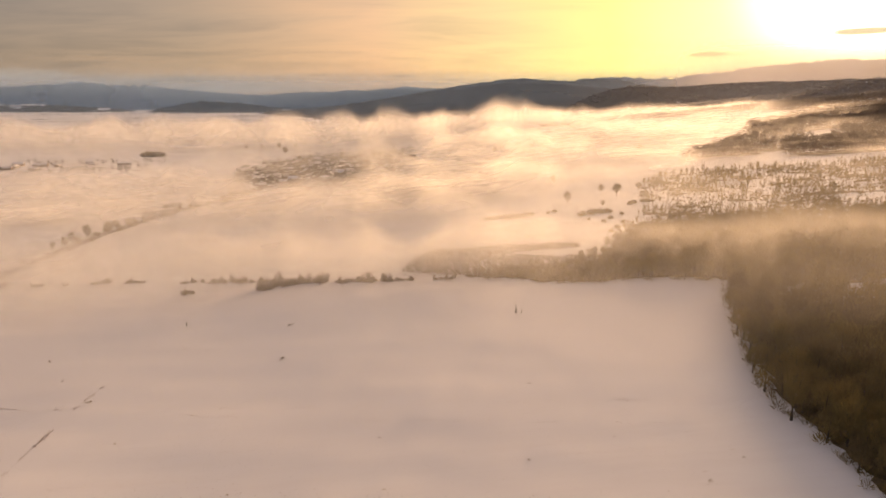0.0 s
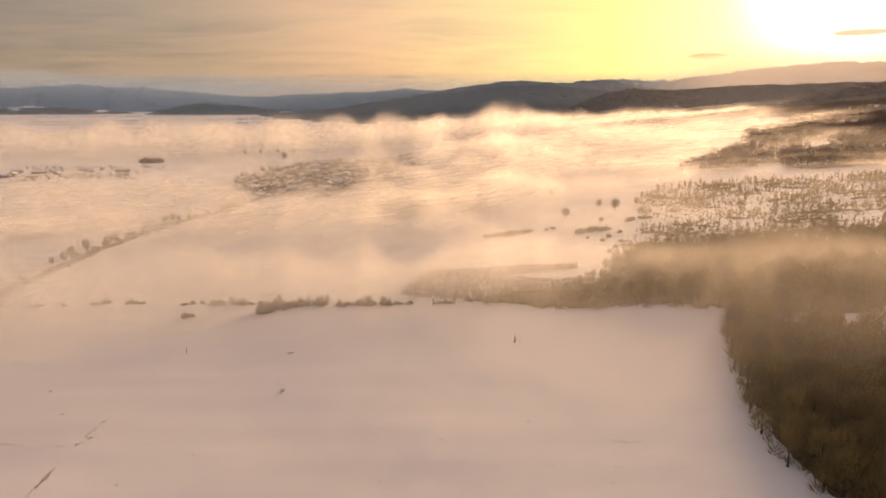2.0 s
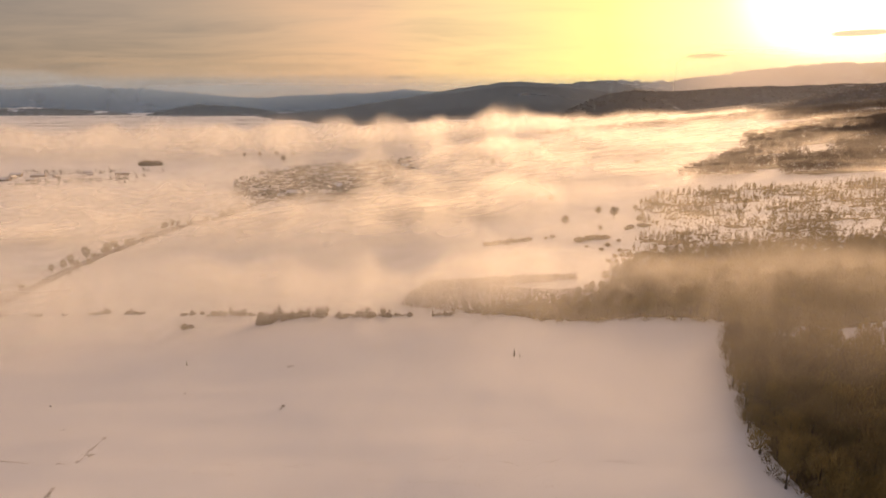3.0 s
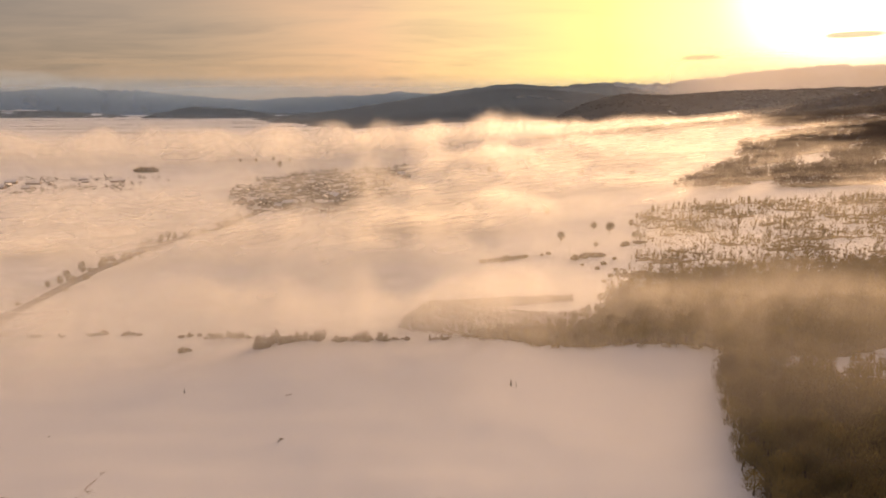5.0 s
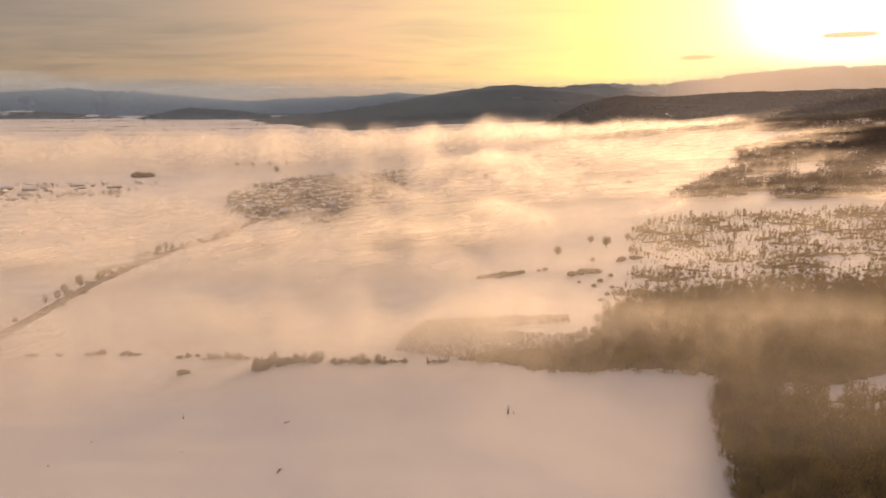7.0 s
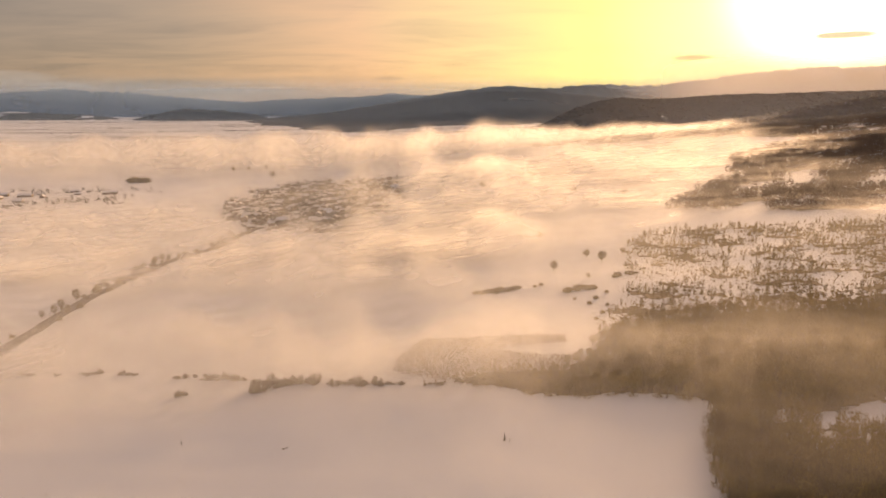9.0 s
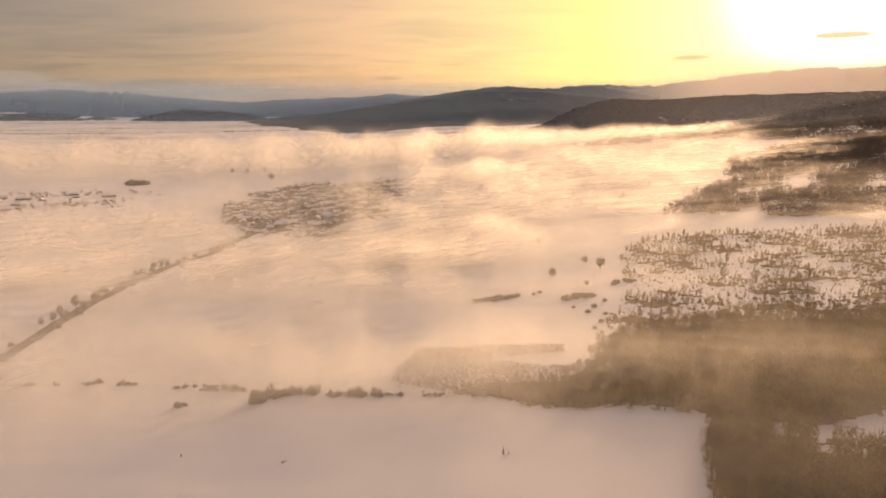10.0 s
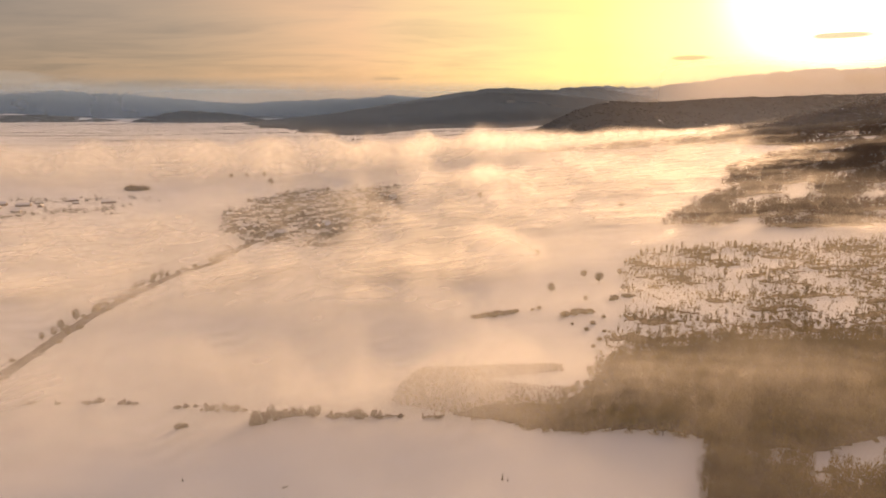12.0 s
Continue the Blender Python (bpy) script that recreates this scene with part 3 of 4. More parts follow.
# the wood along the field: the trees nearest the field one by one
wood_trees = Planter([
    tree_kind(101, 8.5, 2.6, 2.0, 440, 0.085, TWIGS, "bare brown broadleaf tree at the snowy field's edge"),
    tree_kind(102, 7.2, 2.3, 1.5, 420, 0.085, TWIGS, "low bare olive-brown tree at the field's edge"),
    tree_kind(103, 9.4, 2.5, 2.6, 440, 0.085, TWIGS, "tall bare olive-brown tree in the dense wood"),
    tree_kind(104, 6.4, 2.6, 1.0, 400, 0.085, TWIGS, "bushy bare brown tree in the misty wood")], "trees of the wood")
wx, wy = scatter(WOOD, 3.1, 61, glades)
rng = rng_of(62)
line = np.array(WOOD[1:21])
gap = np.full(len(wx), 1e9)
for (x0, y0), (x1, y1) in zip(line[:-1], line[1:]):
    s = np.clip(((wx - x0) * (x1 - x0) + (wy - y0) * (y1 - y0)) / ((x1 - x0) ** 2 + (y1 - y0) ** 2), 0, 1)
    gap = np.minimum(gap, np.hypot(wx - x0 - s * (x1 - x0), wy - y0 - s * (y1 - y0)))
order = np.argsort(gap)
low = np.clip((wx - 5) / 55, 0.35, 1.0) * np.where(wy > 165, 0.75, 1.0)
for i in order[:300]:
    s = rng.uniform(0.75, 1.05) * low[i]
    wood_trees.put(int(rng.randint(4)), wx[i], wy[i], rng.uniform(0, 6.28), (s, s, s))
rest = order[300:]
far_tree = [crown_shape(rng_of(110 + k), 8.0 + 0.6 * k, 2.7, 0.8, 6, 165, 0.19) for k in range(4)]
thicket("woodland", wx[rest], wy[rest], terrain(wx[rest], wy[rest]) - 0.1, far_tree, rng.uniform(0.7, 1.05, len(rest)) * low[rest], TWIGS_MANY, "dense bare olive-brown winter woodland", 63)
ux, uy = scatter(WOOD, 2.3, 64, glades)
under = [bush_shape(rng_of(120 + k), 2.0, 1.6, 46, 0.1) for k in range(4)]
thicket("undergrowth", ux, uy, terrain(ux, uy), under, rng.uniform(0.6, 1.3, len(ux)), TWIGS_MANY, "tangled brown undergrowth below the bare trees", 65)

# scrub on the snow behind the wood
scrub = Planter([
    bush_kind(131, 2.4, 1.4, 150, 0.11, TWIGS, "rounded bare olive bush on the snow"),
    bush_kind(132, 1.7, 1.1, 120, 0.11, TWIGS, "small bare brown bush on the snow"),
    tree_kind(133, 5.2, 1.0, 0.9, 150, 0.11, TWIGS, "slender bare young tree on snowy scrubland", "young_tree"),
    tree_kind(134, 6.8, 1.3, 1.3, 190, 0.11, TWIGS, "bare tree standing in snowy scrubland", "young_tree")], "scrub on the snowy slope")
sx, sy = scatter(SHRUBS, 2.0, 71, clumps)
order = rng_of(72).permutation(len(sx))
rng = rng_of(73)
for i in order[:280]:
    s = rng.uniform(0.45, 0.95)
    scrub.put(int(rng.choice(4, p=(0.3, 0.34, 0.24, 0.12))), sx[i], sy[i], rng.uniform(0, 6.28), (s, s, s))
rest = order[280:]
scrub_shapes = [bush_shape(rng_of(140 + k), 2.2, 1.4, 50, 0.13) for k in range(3)] + [crown_shape(rng_of(145 + k), 5.4, 1.0, 0.5, 4, 60, 0.16) for k in range(3)]
thicket("scrub_thicket", sx[rest], sy[rest], terrain(sx[rest], sy[rest]), scrub_shapes, rng.uniform(0.35, 0.85, len(rest)), TWIGS_MANY, "olive-brown scrub scattered over snow", 74)
lx, ly = scatter(SHRUBS, 3.6, 75, lambda x, y: ~clumps(x, y))
thicket("thin_scrub", lx, ly, terrain(lx, ly), scrub_shapes, rng_of(76).uniform(0.2, 0.5, len(lx)), TWIGS_MANY, "thin scattered saplings on open snow", 77)

# the wooded bank beyond, and the near spur
bx, by = scatter(BANK, 5.2, 81, lambda x, y: (((x - 266) / 30) ** 2 + ((y - 470) / 20) ** 2 > 1) & (waves(x, y, 60, 44, 4) > -0.3))
bank_shapes = [crown_shape(rng_of(150 + k), 7.5, 3.0, 0.4, 0, 60, 0.5) for k in range(4)]
thicket("bank_wood", bx, by, terrain(bx, by), bank_shapes, rng_of(82).uniform(0.7, 1.2, len(bx)), DARK_TWIGS, "dark bare woodland on the bank above the mist", 83)
from mathutils.bvhtree import BVHTree
spur = bpy.data.objects["ridge_near"].data
tree_of = BVHTree.FromPolygons([v.co for v in spur.vertices], [p.vertices for p in spur.polygons])
SPUR = [(455, 815), (480, 795), (640, 765), (1050, 900), (1050, 1230), (180, 1230), (200, 1110), (330, 1020), (430, 920)]


def spur_open(x, y):
    return waves(x, y, 130, 45, 4) > -0.26


patch("spur_floor", SPUR, 12.0, 0.8, SHADED_LITTER, "shade-darkened leaf litter of the wooded spur", lambda x, y: spur_open(x, y) & (y < 1130), 54)
rx, ry = scatter(SPUR, 9.0, 84, spur_open)
rz = []
for x, y in zip(rx, ry):
    hit = tree_of.ray_cast(Vector((x, y, 500)), Vector((0, 0, -1)))
    rz.append(max(hit[0].z if hit[0] else -50.0, float(terrain(x, y))))


def wooded(hill_name, poly, step, shapes, seed, size, label, material):
    """Trees standing on a hill's own surface."""
    me = bpy.data.objects[hill_name].data
    cast = BVHTree.FromPolygons([v.co for v in me.vertices], [p.vertices for p in me.polygons])
    X, Y = scatter(poly, step, seed, lambda x, y: waves(x, y, step * 14, seed, 4) > -0.3)
    Z = [cast.ray_cast(Vector((x, y, 900)), Vector((0, 0, -1)))[0] for x, y in zip(X, Y)]
    ok = np.array([z is not None for z in Z])
    Z = np.array([z.z for z in Z if z is not None])
    return thicket("hill_wood", X[ok], Y[ok], Z - 1.0, shapes, rng_of(seed).uniform(0.6, 1.2, ok.sum()) * size, material, label, seed)


clump = [bush_shape(rng_of(165 + k), 7.0, 9.0, 26, 2.4) for k in range(4)]
wooded("ridge_long", [(400, 1560), (2200, 1560), (2200, 2315), (420, 2315)], 16.0, clump, 87, 0.75, "dark bare woodland on the long ridge", FAR_WOOD)
spur_shapes = [crown_shape(rng_of(160 + k), 8.0, 4.5, 0.0, 0, 36, 1.0) for k in range(4)]
thicket("spur_wood", rx, ry, np.array(rz), spur_shapes, rng_of(85).uniform(0.7, 1.3, len(rx)), DARK_TWIGS, "dark bare woodland on the near spur", 86)

# the young plantation
PLANT = [(-13, 193), (-11.5, 203), (-8, 212), (-3.5, 219), (20, 215), (46, 210), (45, 203), (20, 203), (28, 197), (46, 190), (40, 180), (10, 181), (0, 184)]
nx, ny = scatter(PLANT, 0.95, 91)
young = [bush_shape(rng_of(170 + k), 1.5, 0.75, 14, 0.09) for k in range(4)]
thicket("young_plantation", nx, ny, terrain(nx, ny), young, rng_of(92).uniform(0.7, 1.2, len(nx)), YOUNG, "dense reddish-tan young plantation on snow", 93)

# the hedge across the field
hedge = Planter([
    bush_kind(181, 3.0, 2.0, 120, 0.17, HEDGE, "bare grey-brown hedge bush on the snowy field's edge", "hedge_bush"),
    bush_kind(182, 2.0, 1.9, 90, 0.17, HEDGE, "low bare hedge bush on the snowy field's edge", "hedge_bush"),
    tree_kind(183, 5.0, 1.3, 0.8, 110, 0.16, HEDGE, "small bare tree in the hedge row", "hedge_tree"),
    tree_kind(184, 4.2, 1.0, 0.6, 90, 0.16, HEDGE, "slim bare sapling in the hedge row", "hedge_tree")], "hedge across the field")
rng = rng_of(94)
# runs of hedge: from x, y to x, y, depth of the run, number, size
for x0, y0, x1, y1, deep, n, size in ((-88.5, 206.5, -86, 206, 0.6, 3, 0.75), (-84.6, 206, -83.6, 205.8, 0.4, 2, 0.9), (-81.4, 205.2, -80.8, 205, 0.3, 2, 0.8), (-77.5, 202.6, -61.5, 198.5, 1.6, 22, 0.85),
                                      (-57.5, 190.2, -52, 189.6, 3.4, 22, 0.95), (-53, 191.5, -48, 191.5, 1.8, 10, 1.05), (-49, 192.6, -36, 190.4, 1.8, 24, 1.05), (-34, 188.2, -20, 185, 1.5, 22, 0.9), (-18.5, 185, -15, 184.2, 1.0, 6, 0.8),
                                      (-13.5, 184, -9.4, 183, 0.7, 5, 0.65), (-2.5, 181, 4, 179.4, 0.9, 8, 0.6), (-166, 228, -161, 227, 1.0, 3, 1.1), (-152, 223.5, -146, 222.4, 0.8, 5, 0.75),
                                      (-138, 220.5, -136, 220, 0.6, 3, 0.6), (-126.5, 218.3, -119, 217, 1.0, 7, 0.95), (-112, 214.5, -104, 212.5, 0.9, 7, 0.8)):
    for _ in range(int(n * 1.7)):
        f = rng.uniform()
        s = size * rng.uniform(0.55, 0.95)
        hedge.put(int(rng.choice(4, p=(0.34, 0.36, 0.13, 0.17))), x0 + f * (x1 - x0) + rng.normal(0, 0.2), y0 + f * (y1 - y0) + rng.normal(0, 0.55) * deep, rng.uniform(0, 6.28), (s, s, s * rng.uniform(0.8, 1.0)))

# single bushes and trees
lone = Planter([
    bush_kind(191, 2.8, 1.9, 260, 0.12, TWIGS, "lone bare bush on the open snow", "lone_bush"),
    tree_kind(192, 6.5, 2.6, 1.2, 280, 0.16, TWIGS, "lone bare round-crowned tree on open snow", "lone_tree"),
    bush_kind(193, 2.3, 2.4, 300, 0.2, TWIGS, "dense low thicket bush on open snow", "thicket_bush")], "lone plants on the snow")
for k, x, y, s in ((0, -80.8, 190.4, 1.0), (0, -79.2, 190.9, 0.7), (0, -78.2, 190.2, 0.45), (1, 57.9, 292.8, 0.9), (1, 82.9, 300.4, 1.0), (1, 78.4, 312.7, 0.75), (1, 63, 363.4, 0.9), (1, 152.5, 495, 1.0), (1, 123, 540.5, 0.8),
                   (1, 51, 626, 1.2), (0, 48.5, 272, 0.8), (0, 45.5, 271, 0.6), (0, 62, 240, 0.7), (0, 66, 246, 0.8), (0, 68, 236, 0.6), (0, 58, 248, 0.5), (0, 72, 252, 0.7), (0, 64, 228, 0.7), (0, 60, 222, 0.6),
                   (1, -323, 1052, 1.5), (1, -300, 1060, 1.5), (1, -276, 1078, 1.6), (1, -233, 945, 2.0), (1, -244, 1058, 1.5), (1, 90, 285, 0.6), (1, 96, 310, 0.7), (0, 84, 276, 0.8), (1, 70, 275, 0.5)):
    lone.put(k, x, y, x * 1.7, (s, s, s))
rng = rng_of(95)
for cx, cy, ax, ay, n in ((29, 269.5, 9.5, 2.2, 26), (63, 260.5, 7.0, 2.2, 18), (86, 275, 6, 2, 9), (-412, 905, 9, 5, 14)):
    for _ in range(n):
        q, r = rng.uniform(0, 6.28), rng.uniform(0, 1) ** 0.5
        s = rng.uniform(0.6, 1.0) * (1.0 if cx > -300 else 4.2)
        lone.put(2, cx + ax * r * math.cos(q), cy + ay * r * math.sin(q) + 0.12 * ax * r * math.cos(q), q * 3, (s, s, s))

# small firs and weeds that stick out of the field
sapling = tagged(new("fir_sapling"), "small dark fir sapling standing in the snow", "tree", "saplings on the field")
part("trunk", mesh_of("trunk", *trunk_shape(rng_of(201), 1.9, 0.04, 5), BARK), sapling)
part("crown", mesh_of("crown", *fir_shape(rng_of(202), 2.3, 0.55, 160, 0.09), NEEDLES), sapling)
saplings = Planter([sapling], "saplings on the field")
for x, y, s in ((17.3, 143.4, 0.95), (18.6, 143.0, 0.5), (-67.7, 158.4, 0.6)):
    saplings.put(0, x, y, x, (s, s, s), 0.02)
weeds = Planter([bush_kind(203, 0.8, 0.5, 30, 0.06, GRASS, "dry weed stalks poking out of the snow", "dry_weed"), bush_kind(204, 0.5, 0.7, 26, 0.06, TWIGS, "small dark weed clump in the snow", "dry_weed")], "weeds on the field")
for k, x, y, s in ((0, -38.4, 149.8, 1.3), (0, -37.6, 150.2, 1.1), (0, -34.5, 127.4, 1.4), (1, -34.8, 126.8, 0.8), (1, 30.2, 112.9, 1.0), (1, -81.9, 126.3, 1.1), (1, -27.6, 152.7, 1.2), (1, 15.4, 104.4, 0.7), (1, -69.2, 113.8, 1.3),
                   (1, 33.8, 71.5, 0.7), (1, -17, 160, 0.9), (0, 12, 80, 0.5), (1, -8, 76, 0.5), (1, -30, 78, 0.5), (1, -22, 70, 0.5), (1, 40, 76, 0.5), (1, 25, 84, 0.5), (1, -55, 96, 0.6), (1, -45, 104, 0.6), (1, -61, 140, 0.8),
                   (1, -88, 150, 0.9), (0, -93, 140, 0.8), (1, -10, 90, 0.5), (1, 3, 98, 0.5)):
    weeds.put(k, x, y, x * 2.1, (s, s, s), 0.02)


def strip(name, pts, width, lift, material, label, category, step=1.5, wobble=0.25, seed=9):
    """A ribbon along a line on the ground, a little proud of it, with uneven edges."""
    P = np.array(pts, float)
    d = np.concatenate([[0], np.cumsum(np.hypot(*np.diff(P, axis=0).T))])
    s = np.arange(0, d[-1], step)
    x, y = np.interp(s, d, P[:, 0]), np.interp(s, d, P[:, 1])
    tx, ty = np.gradient(x), np.gradient(y)
    n = np.hypot(tx, ty)
    nx, ny = -ty / n, tx / n
    rows = []
    for j, o in enumerate((-0.5, -0.3, 0.0, 0.3, 0.5)):
        w = width * o * (1 + wobble * waves(s, s * 0 + j * 40, 9, seed + j, 3))
        px, py = x + nx * w, y + ny * w
        z = terrain(px, py) + 0.35 * waves(px, py, 60, 3) + 0.12 * waves(px, py, 9, 4, 3) + (lift if abs(o) < 0.5 else -0.05)
        rows.append(np.stack([px, py, z], 1))
    V, m = np.stack(rows, 1).reshape(-1, 3), len(s)
    i = (np.arange(m - 1)[:, None] * 5 + np.arange(4)[None, :]).ravel()
    return tagged(new(name, mesh_of(name, V, np.stack([i, i + 1, i + 6, i + 5], 1), material, True)), label, category, kind="structure")


ROAD = [(-176, 215), (-179, 254), (-181.6, 298), (-182.8, 338), (-177.8, 375), (-172, 413), (-154, 447), (-150, 480), (-140, 520)]
strip("road", ROAD, 8.0, 0.3, ROADBED, "dark bare road between snowy fields", "road", 3.0, 0.1)
CLODS = surface("frozen_clods", plain((0.26, 0.21, 0.18), (0.55, 0.5, 0.46), 1.0, 0.85, 0.02))


def clod_line(name, pts, per_metre, wide, size, label, seed):
    """A broken line of frozen clods and grass tips along a track in the snow."""
    rng = rng_of(seed)
    P = np.array(pts, float)
    d = np.concatenate([[0], np.cumsum(np.hypot(*np.diff(P, axis=0).T))])
    s = rng.uniform(0, d[-1], int(d[-1] * per_metre))
    s = s[waves(s, s * 0, 9.0, seed, 4) + rng.uniform(-0.35, 0.35, len(s)) > -0.05]
    x = np.interp(s, d, P[:, 0]) + 0.35 * waves(s, s * 0 + 5, 14, seed + 2, 3) + rng.normal(0, wide, len(s))
    y = np.interp(s, d, P[:, 1]) + 0.35 * waves(s, s * 0 + 9, 14, seed + 3, 3) + rng.normal(0, wide, len(s))
    z = terrain(x, y) + 0.35 * waves(x, y, 60, 3) + 0.12 * waves(x, y, 9, 4, 3)
    bm = bmesh.new()
    bmesh.ops.create_icosphere(bm, subdivisions=1, radius=1.0)
    V = np.array([v.co for v in bm.verts]) * (1.4, 0.9, 0.45)
    F = np.array([[v.index for v in f.verts] for f in bm.faces])
    bm.free()
    ob = thicket(name, x, y, z, [(V, F)], rng.uniform(0.3, 1.0, len(s)) ** 1.5 * size, CLODS, label, seed)
    return tagged(ob, category="clods")


clod_line("trail_clods", [(-70, 121), (-70.8, 112), (-70.2, 104), (-69.6, 97), (-69, 88), (-68, 76)], 34, 0.22, 0.095, "line of frozen clods along a trodden snow path", 701)
clod_line("side_track_clods", [(-100, 116), (-88, 115), (-80, 113), (-73, 111.4)], 20, 0.12, 0.08, "faint line of clods along a snow track", 702)
clod_line("rut_clods", [(-66, 112), (-30, 104), (0, 100.5), (38, 93)], 9, 0.3, 0.075, "faint broken rut of clods in the snow", 703)
clod_line("second_rut_clods", [(-45, 104), (10, 91.5), (36, 86)], 9, 0.35, 0.075, "faint broken rut of clods in the snow", 704)
clod_line("near_rut_clods", [(-60, 84), (-10, 74), (40, 66)], 6, 1.2, 0.07, "scattered stubble clods in thin snow", 705)
rng = rng_of(96)
roadside = Planter([
    bush_kind(205, 3.0, 2.0, 130, 0.2, TWIGS, "bare roadside bush in the mist", "roadside_bush"),
    tree_kind(206, 6.0, 2.2, 1.0, 150, 0.2, TWIGS, "bare roadside tree in the mist", "roadside_tree")], "plants along the road")
P = np.array(ROAD)
for _ in range(90):
    k = rng.randint(1, len(P) - 1)
    f = rng.uniform()
    x, y = P[k] * (1 - f) + P[k + 1] * f
    if y < 290 and rng.uniform() < 0.75:
        continue
    side = -4.5 if rng.uniform() < 0.7 else 4.0
    s = rng.uniform(0.6, 1.25)
    roadside.put(int(rng.uniform() < 0.3), x + side + rng.normal(0, 1.2), y + rng.normal(0, 2), x + y, (s, s, s))

# ---------------------------------------------------------------- houses


def box_mesh(name, x0, x1, y0, y1, z0, z1, material, bevel=0.0):
    bm = bmesh.new()
    bmesh.ops.create_cube(bm, size=1.0, matrix=Matrix.LocRotScale(((x0 + x1) / 2, (y0 + y1) / 2, (z0 + z1) / 2), None, (x1 - x0, y1 - y0, z1 - z0)))
    if bevel:
        bmesh.ops.bevel(bm, geom=bm.edges[:], offset=bevel, segments=1, affect="EDGES")
    me = bpy.data.meshes.new(name)
    bm.to_mesh(me)
    bm.free()
    me.materials.append(material)
    return me


def gable_mesh(name, l, w, h, rise, material):
    """Walls with gable ends, l along x."""
    a, b = l / 2, w / 2
    V = [(-a, -b, -1), (a, -b, -1), (a, b, -1), (-a, b, -1), (-a, -b, h), (a, -b, h), (a, b, h), (-a, b, h), (-a, 0, h + rise), (a, 0, h + rise)]
    F = [(0, 1, 5, 4), (2, 3, 7, 6), (1, 2, 6, 9, 5), (3, 0, 4, 8, 7), (4, 5, 9, 8), (6, 7, 8, 9)]
    me = bpy.data.meshes.new(name)
    me.from_pydata(V, [], F)
    me.materials.append(material)
    return me


def roof_mesh(name, l, w, h, rise, material, over=0.45, thick=0.28):
    """Two thick slopes that meet in a ridge and reach past the walls."""
    a, b = l / 2 + over, w / 2 + over
    e = h - rise * over / (w / 2)
    ring = [(-b, e), (0, h + rise), (b, e), (b, e + thick), (0, h + rise + thick * 1.15), (-b, e + thick)]
    V = [(x, y, z) for x in (-a, a) for y, z in ring]
    F = [(i, (i + 1) % 6, (i + 1) % 6 + 6, i + 6) for i in range(6)] + [(0, 5, 4, 1), (1, 4, 3, 2), (6, 7, 10, 11), (7, 8, 9, 10)]
    me = bpy.data.meshes.new(name)
    me.from_pydata(V, [], F)
    me.materials.append(material)
    bm = bmesh.new()
    bm.from_mesh(me)
    bmesh.ops.recalc_face_normals(bm, faces=bm.faces[:])
    bm.to_mesh(me)
    bm.free()
    return me


def house_kind(l, w, h, rise, label, windows=3, name="house", chimney=True):
    root = tagged(new(name), label, "house")
    part("wall", gable_mesh("wall", l, w, h, rise, WALL), root)
    part("roof", roof_mesh("roof", l, w, h + 0.03, rise, ROOF), root, "tiled roof mostly under snow")
    if chimney:
        part("chimney", box_mesh("chimney", l * 0.18, l * 0.18 + 0.6, 0.3, 0.9, h + rise * 0.4, h + rise + 0.9, BRICK, 0.04), root)
    for k in range(windows):
        x = -l / 2 + l * (k + 0.6) / (windows + 0.4)
        for y in (-w / 2, w / 2):
            win = part("window", box_mesh("window", x - 0.55, x + 0.55, y - 0.05, y + 0.05, h * 0.42, h * 0.42 + 1.3, DOOR, 0.02), root)
            part("pane", box_mesh("pane", x - 0.45, x + 0.45, y - 0.065, y + 0.065, h * 0.42 + 0.1, h * 0.42 + 1.2, PANE), win)
    part("door", box_mesh("door", l / 2 - 0.05, l / 2 + 0.05, -0.5, 0.5, 0, 2.05, DOOR, 0.02), root)
    return root


houses = Planter([
    house_kind(10, 8, 3.2, 2.4, "one-storey village house with a snow-covered roof"),
    house_kind(11, 9, 5.6, 2.6, "two-storey village house with a snowy tiled roof"),
    house_kind(8, 6, 2.8, 2.0, "small plastered house with snow on its roof", 2),
    house_kind(7, 4.5, 2.3, 1.3, "low shed with a snowy roof beside houses", 1, "shed", False)], "houses of the village")
VILLAGE = [(-232, 715), (-205, 850), (-107, 884), (-36, 790), (-24, 600), (-26, 462), (-65, 452), (-121, 478), (-190, 575)]


def settled(x, y):
    """Where the village is built up: its outline frays into the fields."""
    d = ((x + 118 + 0.12 * (y - 660)) / 105) ** 2 + ((y - 665) / 215) ** 2
    return d < 0.95 + 0.75 * waves(x, y, 110, 46, 3)


hx, hy = scatter(VILLAGE, 19.0, 301, settled)
rng = rng_of(302)
for x, y in zip(hx, hy):
    s = rng.uniform(0.5, 0.74)
    houses.put(int(rng.choice(4, p=(0.38, 0.22, 0.22, 0.18))), x, y, 0.35 + rng.choice((0, 1.571)) + rng.normal(0, 0.15), (s, s, s), 0.0)
patch("village_ground", VILLAGE, 6.0, 0.3, SHADED_LITTER, "trodden dark gardens between snowy plots", lambda x, y: settled(x, y) & (waves(x, y, 40, 48, 4) > -0.22), 55)
tx, ty = scatter(VILLAGE, 6.2, 303, lambda x, y: settled(x, y) & (waves(x, y, 50, 39, 3) > -0.3) & (np.min(np.hypot(x[:, None] - hx[None, :], y[:, None] - hy[None, :]), 1) > 5.5))
village_shapes = [crown_shape(rng_of(310 + k), 6.5, 2.8, 0.4, 0, 46, 0.42) for k in range(3)] + [bush_shape(rng_of(315 + k), 3.0, 2.6, 40, 0.4) for k in range(2)]
